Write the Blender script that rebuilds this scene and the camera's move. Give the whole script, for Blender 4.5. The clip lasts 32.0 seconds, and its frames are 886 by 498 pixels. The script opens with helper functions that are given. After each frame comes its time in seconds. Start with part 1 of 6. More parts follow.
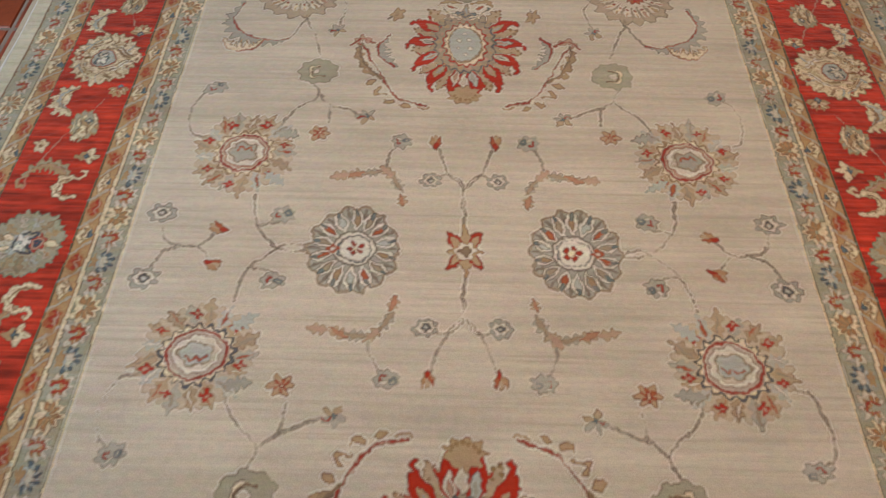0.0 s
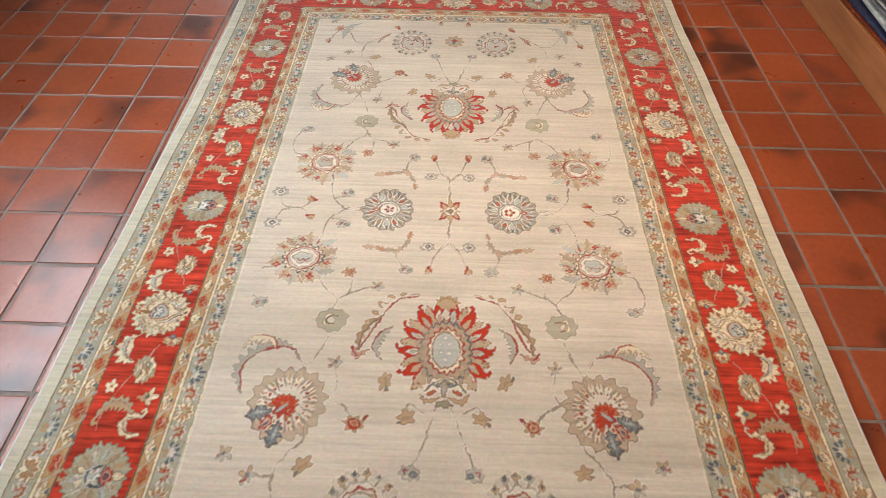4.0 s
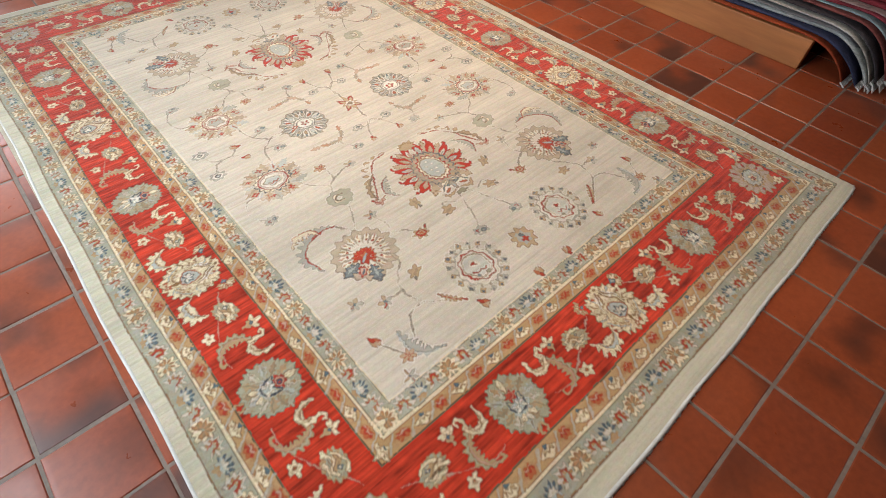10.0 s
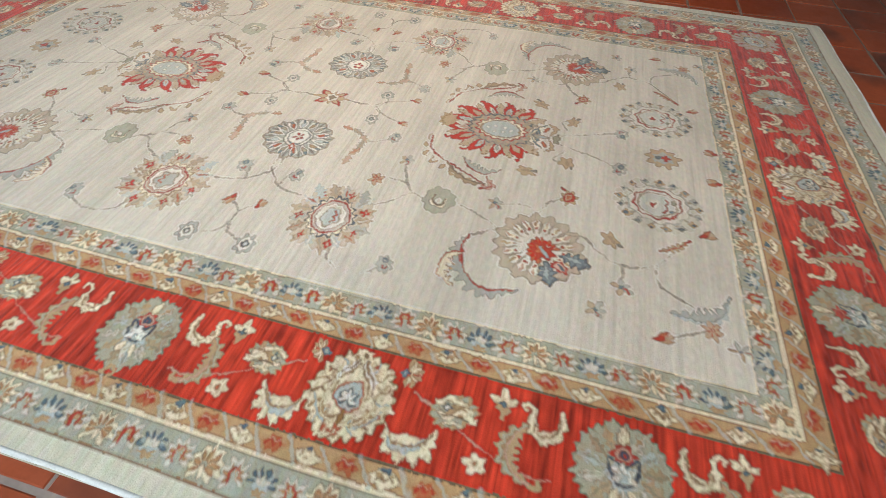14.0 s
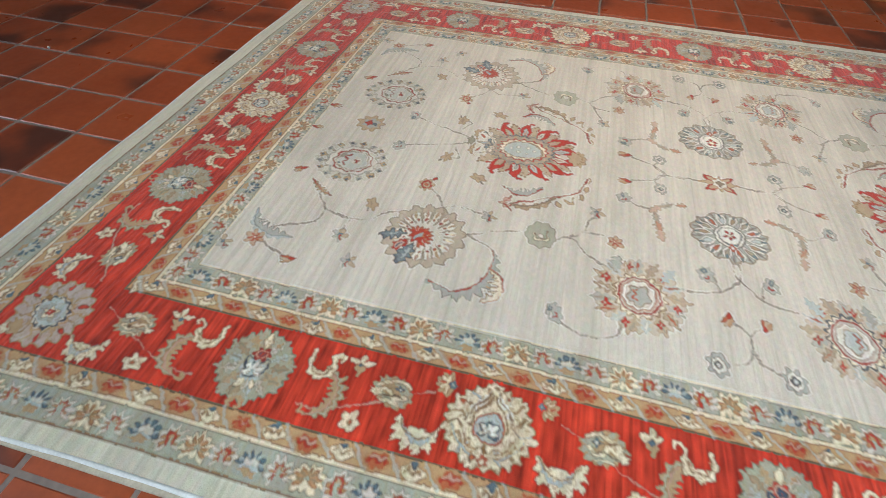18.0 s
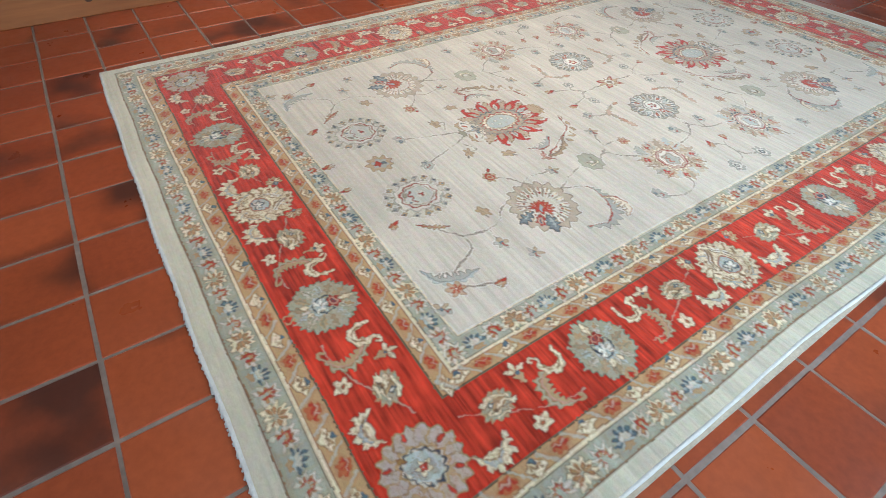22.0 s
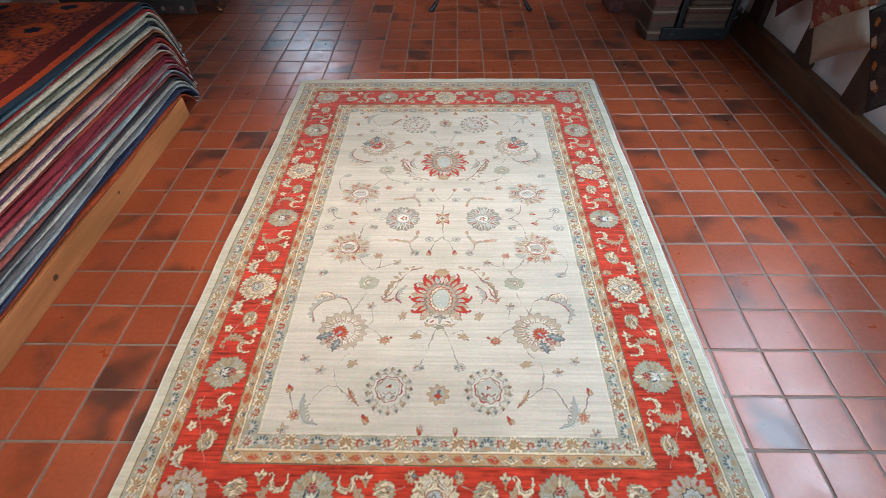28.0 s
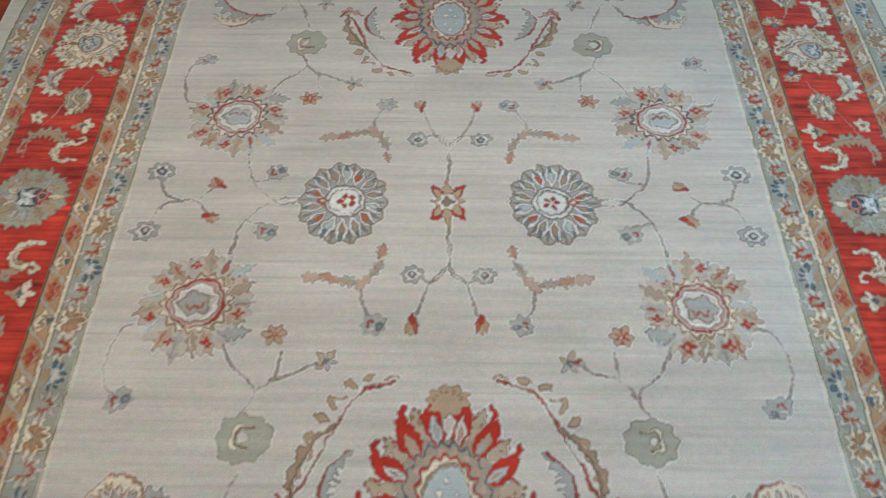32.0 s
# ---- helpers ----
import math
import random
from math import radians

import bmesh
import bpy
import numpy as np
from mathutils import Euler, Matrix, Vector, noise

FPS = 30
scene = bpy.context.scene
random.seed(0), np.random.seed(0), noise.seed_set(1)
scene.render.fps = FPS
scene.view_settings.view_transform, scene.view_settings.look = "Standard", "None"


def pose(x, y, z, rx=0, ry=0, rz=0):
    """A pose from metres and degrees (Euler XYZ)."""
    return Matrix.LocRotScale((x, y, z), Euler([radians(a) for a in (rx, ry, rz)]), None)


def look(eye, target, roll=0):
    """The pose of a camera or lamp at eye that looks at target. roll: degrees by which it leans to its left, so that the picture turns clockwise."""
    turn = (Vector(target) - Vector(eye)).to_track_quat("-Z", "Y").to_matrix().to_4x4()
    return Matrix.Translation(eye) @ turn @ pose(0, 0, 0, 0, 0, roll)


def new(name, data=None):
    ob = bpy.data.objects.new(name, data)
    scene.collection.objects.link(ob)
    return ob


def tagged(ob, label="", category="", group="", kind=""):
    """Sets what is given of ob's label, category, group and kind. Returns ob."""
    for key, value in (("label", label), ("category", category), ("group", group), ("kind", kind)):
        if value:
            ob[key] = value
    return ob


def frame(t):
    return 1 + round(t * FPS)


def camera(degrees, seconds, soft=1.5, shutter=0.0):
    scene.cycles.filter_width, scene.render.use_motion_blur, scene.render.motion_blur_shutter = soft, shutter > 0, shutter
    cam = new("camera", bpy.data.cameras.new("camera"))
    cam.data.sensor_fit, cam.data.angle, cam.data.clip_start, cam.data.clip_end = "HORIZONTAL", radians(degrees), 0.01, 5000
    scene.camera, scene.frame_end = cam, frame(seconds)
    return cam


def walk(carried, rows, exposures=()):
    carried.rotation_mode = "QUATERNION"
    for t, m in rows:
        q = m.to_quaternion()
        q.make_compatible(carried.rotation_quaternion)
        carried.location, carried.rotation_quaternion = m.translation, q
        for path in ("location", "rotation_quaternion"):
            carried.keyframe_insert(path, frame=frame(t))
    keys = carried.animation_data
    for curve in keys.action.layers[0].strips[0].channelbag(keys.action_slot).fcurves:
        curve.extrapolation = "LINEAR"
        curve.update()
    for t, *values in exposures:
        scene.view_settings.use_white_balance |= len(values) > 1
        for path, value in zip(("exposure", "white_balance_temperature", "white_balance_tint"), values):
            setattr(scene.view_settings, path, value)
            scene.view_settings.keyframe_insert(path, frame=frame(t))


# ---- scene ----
cam = camera(84.16, 32.0, soft=0.5)
PATH = [
    (0, (-0.031, -0.413, 0.775), (-0.045, 0.436, -1.036), 0.4),
    (0.5, (-0.030, -0.418, 0.771), (-0.043, 0.427, -1.042), 0.5),
    (1, (-0.032, -0.426, 0.764), (-0.051, 0.412, -1.052), 0.3),
    (1.5, (-0.038, -0.438, 0.757), (-0.065, 0.391, -1.063), -0.1),
    (2, (-0.043, -0.454, 0.750), (-0.074, 0.366, -1.074), -0.3),
    (2.5, (-0.041, -0.491, 0.783), (-0.072, 0.373, -1.021), -0.2),
    (4.5, (0.006, -1.416, 1.443), (-0.012, -0.156, -0.109), 0.9),
    (5, (-0.004, -1.776, 1.643), (-0.013, -0.437, 0.157), 0.7),
    (5.5, (-0.007, -1.816, 1.641), (-0.013, -0.530, 0.109), 0.7),
    (6, (0.003, -1.875, 1.624), (0.022, -0.598, 0.084), 1.2),
    (6.5, (0.009, -1.914, 1.623), (0.019, -0.640, 0.082), 0.7),
    (7, (-0.017, -1.887, 1.599), (0.001, -0.613, 0.058), 0.8),
    (7.5, (-0.092, -1.808, 1.549), (-0.075, -0.544, -0.001), 0.5),
    (8, (-0.243, -1.754, 1.428), (-0.102, -0.482, -0.109), 1.4),
    (8.5, (-0.375, -1.683, 1.278), (-0.071, -0.448, -0.266), 1.0),
    (9, (-0.498, -1.611, 1.171), (0.031, -0.444, -0.365), 2.3),
    (9.5, (-0.676, -1.522, 1.116), (0.046, -0.463, -0.420), 2.4),
    (10, (-0.822, -1.425, 1.061), (0.071, -0.512, -0.478), 2.9),
    (10.5, (-0.893, -1.297, 0.973), (0.166, -0.570, -0.560), 2.9),
    (11, (-0.931, -1.188, 0.940), (0.245, -0.656, -0.588), 3.3),
    (11.5, (-0.978, -1.101, 0.895), (0.232, -0.636, -0.628), 3.4),
    (12, (-1.022, -1.015, 0.829), (0.197, -0.547, -0.686), 2.9),
    (12.5, (-1.051, -0.933, 0.771), (0.190, -0.514, -0.740), 2.9),
    (13, (-1.063, -0.844, 0.735), (0.212, -0.480, -0.761), 2.5),
    (13.5, (-1.070, -0.740, 0.714), (0.236, -0.425, -0.767), 2.7),
    (15.5, (-1.077, -0.289, 0.699), (0.260, 0.061, -0.747), 2.2),
    (16, (-1.094, -0.133, 0.690), (0.243, 0.216, -0.756), 2.1),
    (16.5, (-1.104, 0.001, 0.688), (0.248, 0.342, -0.745), 2.5),
    (17, (-1.108, 0.123, 0.714), (0.235, 0.471, -0.727), 2.2),
    (17.5, (-1.113, 0.263, 0.724), (0.230, 0.590, -0.721), 2.6),
    (18, (-1.110, 0.388, 0.757), (0.230, 0.702, -0.693), 2.4),
    (18.5, (-1.108, 0.480, 0.773), (0.243, 0.782, -0.670), 2.2),
    (19, (-1.124, 0.587, 0.768), (0.256, 0.835, -0.659), 2.1),
    (19.5, (-1.159, 0.707, 0.782), (0.232, 0.824, -0.650), 1.8),
    (20, (-1.183, 0.830, 0.799), (0.210, 0.785, -0.635), 1.9),
    (20.5, (-1.182, 0.973, 0.775), (0.195, 0.742, -0.657), 1.8),
    (21, (-1.158, 1.110, 0.795), (0.178, 0.701, -0.636), 1.9),
    (21.5, (-1.111, 1.225, 0.808), (0.154, 0.617, -0.617), 1.7),
    (22, (-1.034, 1.362, 0.813), (0.121, 0.563, -0.611), 1.6),
    (22.5, (-0.938, 1.476, 0.822), (0.063, 0.487, -0.599), 1.2),
    (23, (-0.810, 1.539, 0.794), (-0.009, 0.377, -0.625), 1.5),
    (23.5, (-0.691, 1.597, 0.797), (-0.100, 0.317, -0.622), 0.9),
    (24, (-0.574, 1.659, 0.820), (-0.223, 0.291, -0.595), 1.1),
    (24.5, (-0.414, 1.727, 0.883), (-0.269, 0.321, -0.532), 1.4),
    (25, (-0.251, 1.732, 0.937), (-0.259, 0.323, -0.482), 0.9),
    (25.5, (-0.101, 1.707, 1.016), (-0.130, 0.305, -0.410), 0.8),
    (27.5, (-0.039, 1.710, 1.536), (-0.052, 0.308, 0.110), -0.5),
    (28, (-0.049, 1.712, 1.579), (-0.008, 0.307, 0.156), -0.9),
    (28.5, (-0.043, 1.726, 1.631), (0.010, 0.319, 0.210), -0.5),
    (29, (-0.034, 1.732, 1.640), (0.026, 0.330, 0.216), -1.0),
    (29.5, (-0.041, 1.732, 1.647), (-0.004, 0.326, 0.226), -1.0),
    (29.6, (-0.042, 1.647, 1.581), (-0.005, 0.257, 0.145), -1.1),
    (30, (-0.054, 0.962, 1.047), (-0.009, -0.298, -0.506), -1.7),
    (30.5, (-0.004, 0.532, 0.926), (-0.005, -0.405, -0.840), 0.2),
    (31, (0.008, 0.351, 0.890), (0.011, -0.552, -0.895), 0.3),
    (31.5, (0.012, 0.287, 0.831), (0.016, -0.525, -0.997), 0.2),
    (32, (0.006, 0.388, 0.794), (0.014, -0.412, -1.039), -0.0),
]
EXPOSURES = [(0, -0.12, 6800, 16), (2.5, -0.10, 6800, 16), (4.5, 0.81, 6700, 16), (9, 0.82, 6600, 14), (13, 0.64, 6200, 9), (16, 0.44, 5950, 8), (18, 0.50, 5800, 7), (20, 0.46, 5700, 7), (22, 0.72, 5600, 7),
             (25.5, 0.74, 5600, 8), (27.5, 0.90, 5650, 9), (29.5, 0.90, 5650, 8), (30.0, 0.93, 5600, 8), (31.0, 0.44, 5350, 6), (32, 0.1, 5250, 5)]
walk(cam, [(t, look(eye, target, roll)) for t, eye, target, roll in PATH], EXPOSURES)

# ---- room numbers (metres) ----
WEST, EAST, SOUTH, NORTH = -2.282, 4.1, -5.2, 5.0
CEIL = 2.55
FLOOR = -0.012                      # the top of the rug's pile lies at z = 0
WIN_Y0, WIN_Y1, WIN_Z0, WIN_Z1 = -0.85, 0.95, 1.05, 2.15

# ---- light ----
world = bpy.data.worlds.new("world")
scene.world = world
world.use_nodes = True
wn = world.node_tree
sky = wn.nodes.new("ShaderNodeTexSky")
sky.sky_type, sky.sun_disc = "NISHITA", False
sky.sun_elevation, sky.sun_rotation = radians(38), radians(60)
wn.links.new(sky.outputs[0], wn.nodes["Background"].inputs[0])
wn.nodes["Background"].inputs[1].default_value = 0.12


def window_light(name, m, sx, sy, watts, colour):
    lamp = bpy.data.lights.new(name, "AREA")
    lamp.shape, lamp.size, lamp.size_y, lamp.energy, lamp.color = "RECTANGLE", sx, sy, watts, colour
    ob = new(name, lamp)
    ob.matrix_basis = m
    return ob


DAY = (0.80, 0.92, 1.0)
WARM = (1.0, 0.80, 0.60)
window_light("window_daylight", look((WEST - 0.04, 0.05, 1.6), (-0.75, -0.08, 0)), 1.7, 1.05, 26, DAY).data.spread = radians(120)
window_light("window_daylight", look((-1.55, NORTH - 0.02, 1.42), (-1.4, 0, 1.2)), 1.0, 0.95, 42, DAY)
window_light("window_daylight", look((2.0, SOUTH + 0.02, 1.7), (1.8, 0, 1.4)), 0.8, 0.6, 11, DAY)
UNSEEN_LAMPS = [(0.0, -3.35, 48, 74), (0.6, 3.0, 24, 80), (0.25, 0.75, 66, 72), (0.25, -0.75, 66, 72), (1.5, 0.4, 60, 88)]       # unseen ceiling spots; end pair from warm floor pools, others added fill: place, watts, cone
for x, y, watts, cone in UNSEEN_LAMPS:
    spot = bpy.data.lights.new("unseen_spot_bulb", "SPOT")
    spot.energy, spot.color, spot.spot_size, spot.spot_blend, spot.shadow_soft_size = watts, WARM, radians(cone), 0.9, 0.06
    new("unseen_spot_bulb", spot).matrix_basis = look((x, y, CEIL - 0.13), (x, y + 0.01, 0))


# ---- materials ----
def mat(name, rough=0.8, metal=0.0, spec=0.5):
    m = bpy.data.materials.new(name)
    m.use_nodes = True
    b = m.node_tree.nodes["Principled BSDF"]
    b.inputs["Roughness"].default_value = rough
    b.inputs["Metallic"].default_value = metal
    b.inputs["Specular IOR Level"].default_value = spec
    return m, m.node_tree, b


def node(tree, kind, **values):
    n = tree.nodes.new(kind)
    for k, v in values.items():
        n.inputs[k.replace("_", " ")].default_value = v
    return n


def coords(tree, scale=(1, 1, 1), world_space=True):
    mp = tree.nodes.new("ShaderNodeMapping")
    mp.inputs["Scale"].default_value = scale
    if world_space:
        src = tree.nodes.new("ShaderNodeNewGeometry").outputs["Position"]
    else:
        src = tree.nodes.new("ShaderNodeTexCoord").outputs["Object"]
    tree.links.new(src, mp.inputs["Vector"])
    return mp.outputs[0]


def ramp(tree, fac, *stops):
    r = tree.nodes.new("ShaderNodeValToRGB")
    r.color_ramp.elements[0].position, r.color_ramp.elements[0].color = stops[0][0], (*stops[0][1], 1)
    r.color_ramp.elements[1].position, r.color_ramp.elements[1].color = stops[-1][0], (*stops[-1][1], 1)
    for p, c in stops[1:-1]:
        r.color_ramp.elements.new(p).color = (*c, 1)
    tree.links.new(fac, r.inputs[0])
    return r.outputs[0]


def mix(tree, fac, a, b, how="MIX"):
    n = tree.nodes.new("ShaderNodeMix")
    n.data_type, n.blend_type = "RGBA", how
    for sock, v in ((n.inputs[0], fac), (n.inputs[6], a), (n.inputs[7], b)):
        if hasattr(v, "is_linked"):
            tree.links.new(v, sock)
        else:
            sock.default_value = v if isinstance(v, float) else (*v, 1)
    return n.outputs[2]


def bump(tree, b, height, strength, distance):
    n = node(tree, "ShaderNodeBump", Strength=strength, Distance=distance)
    tree.links.new(height, n.inputs["Height"])
    tree.links.new(n.outputs[0], b.inputs["Normal"])


def noise_of(tree, vec, scale, detail=4.0, rough=0.55):
    n = node(tree, "ShaderNodeTexNoise", Scale=scale, Detail=detail, Roughness=rough)
    tree.links.new(vec, n.inputs["Vector"])
    return n.outputs["Fac"]


def maths(tree, how, a, b=0.0):
    n = tree.nodes.new("ShaderNodeMath")
    n.operation = how
    for sock, v in ((n.inputs[0], a), (n.inputs[1], b)):
        if hasattr(v, "is_linked"):
            tree.links.new(v, sock)
        else:
            sock.default_value = v
    return n.outputs[0]


def plain(name, colour, rough=0.8, scale=30.0, vary=0.25, stretch=(1, 1, 1), metal=0.0, relief=0.1, spec=0.5):
    """A surface of one colour with grain at two scales and fine relief."""
    m, t, b = mat(name, rough, metal, spec)
    v = coords(t, stretch)
    n1, n2 = noise_of(t, v, scale), noise_of(t, v, scale * 0.14, 3.0)
    f = maths(t, "MULTIPLY", maths(t, "ADD", n1, n2), 0.5)
    lo, hi = [c * (1 - vary) for c in colour], [min(1, c * (1 + vary)) for c in colour]
    t.links.new(ramp(t, f, (0.3, lo), (0.7, hi)), b.inputs["Base Color"])
    bump(t, b, n1, relief, 0.002)
    return m


def tile_material():
    m, t, b = mat("quarry_tile", 0.3)
    info = t.nodes.new("ShaderNodeObjectInfo").outputs["Random"]
    geo = t.nodes.new("ShaderNodeNewGeometry")
    rnd = maths(t, "FRACT", maths(t, "ADD", info, geo.outputs["Random Per Island"]))
    # every tile reads its own stretch of the noise
    off = t.nodes.new("ShaderNodeVectorMath")
    off.operation = "ADD"
    comb = t.nodes.new("ShaderNodeCombineXYZ")
    t.links.new(maths(t, "MULTIPLY", rnd, 37.0), comb.inputs[0])
    t.links.new(maths(t, "MULTIPLY", rnd, 91.0), comb.inputs[1])
    t.links.new(maths(t, "MULTIPLY", rnd, 53.0), comb.inputs[2])
    t.links.new(geo.outputs["Position"], off.inputs[0])
    t.links.new(comb.outputs[0], off.inputs[1])
    own = off.outputs[0]
    base = ramp(t, rnd, (0.0, (0.26, 0.050, 0.017)), (0.35, (0.36, 0.074, 0.022)), (0.7, (0.30, 0.060, 0.019)), (1.0, (0.41, 0.092, 0.028)))
    fine = noise_of(t, own, 60.0, 5.0)
    base = mix(t, 0.35, base, ramp(t, fine, (0.3, (0.16, 0.030, 0.013)), (0.7, (0.36, 0.080, 0.028))))
    scorch = ramp(t, noise_of(t, own, 4.6, 2.0, 0.4), (0.49, (0, 0, 0)), (0.66, (1, 1, 1)))
    some = ramp(t, maths(t, "FRACT", maths(t, "MULTIPLY", rnd, 7.31)), (0.38, (0, 0, 0)), (0.5, (1, 1, 1)))
    sc = mix(t, 1.0, scorch, some, "MULTIPLY")
    base = mix(t, maths(t, "MULTIPLY", sc, 0.80), base, (0.036, 0.018, 0.014))
    grime = ramp(t, noise_of(t, geo.outputs["Position"], 1.6, 4.0), (0.35, (0.78, 0.77, 0.77)), (0.62, (1.0, 1.0, 1.0)))
    base = mix(t, 1.0, base, grime, "MULTIPLY")
    t.links.new(base, b.inputs["Base Color"])
    t.links.new(ramp(t, noise_of(t, own, 14.0, 4.0), (0.3, (0.27, 0.27, 0.27)), (0.75, (0.44, 0.44, 0.44))), b.inputs["Roughness"])
    bump(t, b, noise_of(t, own, 9.0, 3.0), 0.16, 0.004)
    return m


def wood(name, dark, light, axis=1, rough=0.55):
    m, t, b = mat(name, rough)
    s = [14.0, 14.0, 14.0]
    s[axis] = 1.1
    v = coords(t, s)
    g = noise_of(t, v, 2.2, 7.0, 0.62)
    big = noise_of(t, coords(t), 1.7, 2.0)
    col = ramp(t, maths(t, "MULTIPLY", maths(t, "ADD", g, big), 0.5), (0.34, dark), (0.52, [0.5 * (a + c) for a, c in zip(dark, light)]), (0.66, light))
    kn = t.nodes.new("ShaderNodeTexVoronoi")
    kn.inputs["Scale"].default_value = 2.6
    t.links.new(coords(t, [2.4 if k != axis else 1.0 for k in range(3)]), kn.inputs["Vector"])
    col = mix(t, ramp(t, kn.outputs["Distance"], (0.055, (0.75, 0.75, 0.75)), (0.10, (0, 0, 0))), col, [c * 0.45 for c in dark])
    t.links.new(col, b.inputs["Base Color"])
    bump(t, b, g, 0.25, 0.003)
    return m


def pile_material(name):
    """Wool pile: dyes by the woven colour layer, with fine knots and long weft streaks."""
    m, t, b = mat(name, 0.92, 0.0, 0.15)
    a = t.nodes.new("ShaderNodeVertexColor")
    a.layer_name = "dye"
    streak = noise_of(t, coords(t, (2.2, 70.0, 1.0)), 1.0, 5.0, 0.6)
    knot = noise_of(t, coords(t), 420.0, 2.0)
    col = mix(t, 1.0, a.outputs["Color"], ramp(t, streak, (0.3, (0.85, 0.845, 0.835)), (0.72, (1.0, 1.0, 1.0))), "MULTIPLY")
    col = mix(t, 1.0, col, ramp(t, knot, (0.25, (0.84, 0.84, 0.84)), (0.75, (1.0, 1.0, 1.0))), "MULTIPLY")
    t.links.new(col, b.inputs["Base Color"])
    b.inputs["Sheen Weight"].default_value = 0.36
    b.inputs["Sheen Tint"].default_value = (0.74, 0.98, 1.0, 1.0)
    b.inputs["Sheen Roughness"].default_value = 0.42
    bump(t, b, maths(t, "ADD", knot, maths(t, "MULTIPLY", streak, 1.5)), 0.35, 0.002)
    return m


TILE = tile_material()
GROUT = plain("grout", (0.185, 0.142, 0.115), 0.75, 60, 0.3)
PINE = wood("pine_board", (0.25, 0.085, 0.022), (0.50, 0.195, 0.058), 1)
KNOT = wood("pine_knot", (0.045, 0.016, 0.006), (0.10, 0.036, 0.012), 1)
OAK = wood("dark_oak", (0.065, 0.026, 0.010), (0.17, 0.074, 0.026), 1, 0.5)
OAK_UP = wood("dark_oak_upright", (0.028, 0.012, 0.007), (0.07, 0.032, 0.016), 2, 0.5)
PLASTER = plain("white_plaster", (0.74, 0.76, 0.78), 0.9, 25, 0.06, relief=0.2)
# for the walls out of view, toned down to bounce less light
DIM = plain("unseen_wall_dimmed", (0.42, 0.38, 0.33), 0.9, 18, 0.1, relief=0.2)
PILE = pile_material("wool_pile")
COTTON = plain("cotton_fringe", (0.56, 0.55, 0.51), 0.95, 300, 0.18)
BACKING = plain("rug_backing", (0.42, 0.36, 0.27), 0.95, 200, 0.25)
# the ceiling is never in view; darkened to lower the ambient light
CEILING = plain("unseen_ceiling_dimmed", (0.34, 0.30, 0.26), 0.9, 12, 0.06)
IRON = plain("black_iron", (0.012, 0.012, 0.013), 0.42, 50, 0.3)
BRASS = plain("brass", (0.62, 0.36, 0.16), 0.25, 40, 0.15, metal=1.0)


# ---- building helpers ----
def link(name, bm, material, parent=None, label="", smooth=False):
    me = bpy.data.meshes.new(name)
    bm.to_mesh(me)
    bm.free()
    for x in material if isinstance(material, (list, tuple)) else [material]:
        me.materials.append(x)
    if smooth:
        for p in me.polygons:
            p.use_smooth = True
    ob = new(name, me)
    ob.parent = parent
    return tagged(ob, label)


part = link


def box(bm, x0, x1, y0, y1, z0, z1, bevel=0.0, seg=2):
    r = bmesh.ops.create_cube(bm, size=1.0, matrix=Matrix.LocRotScale(((x0 + x1) / 2, (y0 + y1) / 2, (z0 + z1) / 2), None, (x1 - x0, y1 - y0, z1 - z0)))
    if bevel:
        edges = list({e for v in r["verts"] for e in v.link_edges})
        bmesh.ops.bevel(bm, geom=edges, offset=bevel, segments=seg, affect="EDGES", profile=0.6)
    return r["verts"]


def one_box(*a, **k):
    bm = bmesh.new()
    box(bm, *a, **k)
    return bm


def thing(name, place, label, category, group="", kind=""):
    ob = new(name)
    ob.empty_display_size = 0.1
    ob.location = place
    return tagged(ob, label, category, group, kind)


def tube(bm, pts, radius, sides=8, closed_ends=True):
    """A round bar along points; radius may be a list."""
    pts = [Vector(p) for p in pts]
    rings = []
    for i, p in enumerate(pts):
        d = (pts[min(i + 1, len(pts) - 1)] - pts[max(i - 1, 0)]).normalized()
        a = d.orthogonal().normalized() if i == 0 else (rings_a - d * rings_a.dot(d)).normalized()
        rings_a = a
        c = d.cross(a)
        r = radius[i] if isinstance(radius, (list, tuple)) else radius
        rings.append([bm.verts.new(p + r * (math.cos(2 * math.pi * k / sides) * a + math.sin(2 * math.pi * k / sides) * c)) for k in range(sides)])
    for r0, r1 in zip(rings, rings[1:]):
        for k in range(sides):
            bm.faces.new((r0[k], r0[(k + 1) % sides], r1[(k + 1) % sides], r1[k]))
    if closed_ends:
        bm.faces.new(rings[0][::-1])
        bm.faces.new(rings[-1])


# ---- the rug: woven pattern ----
RW, RL = 0.992, 1.474                # half width and half length of the pile
CY = -0.032                         # the pattern's middle
CELL = 0.0022
NX, NY = int(2 * RW / CELL) + 1, int(2 * RL / CELL) + 1
gx = np.linspace(-RW, RW, NX)
gy = np.linspace(-RL, RL, NY)
rng = np.random.default_rng(7)

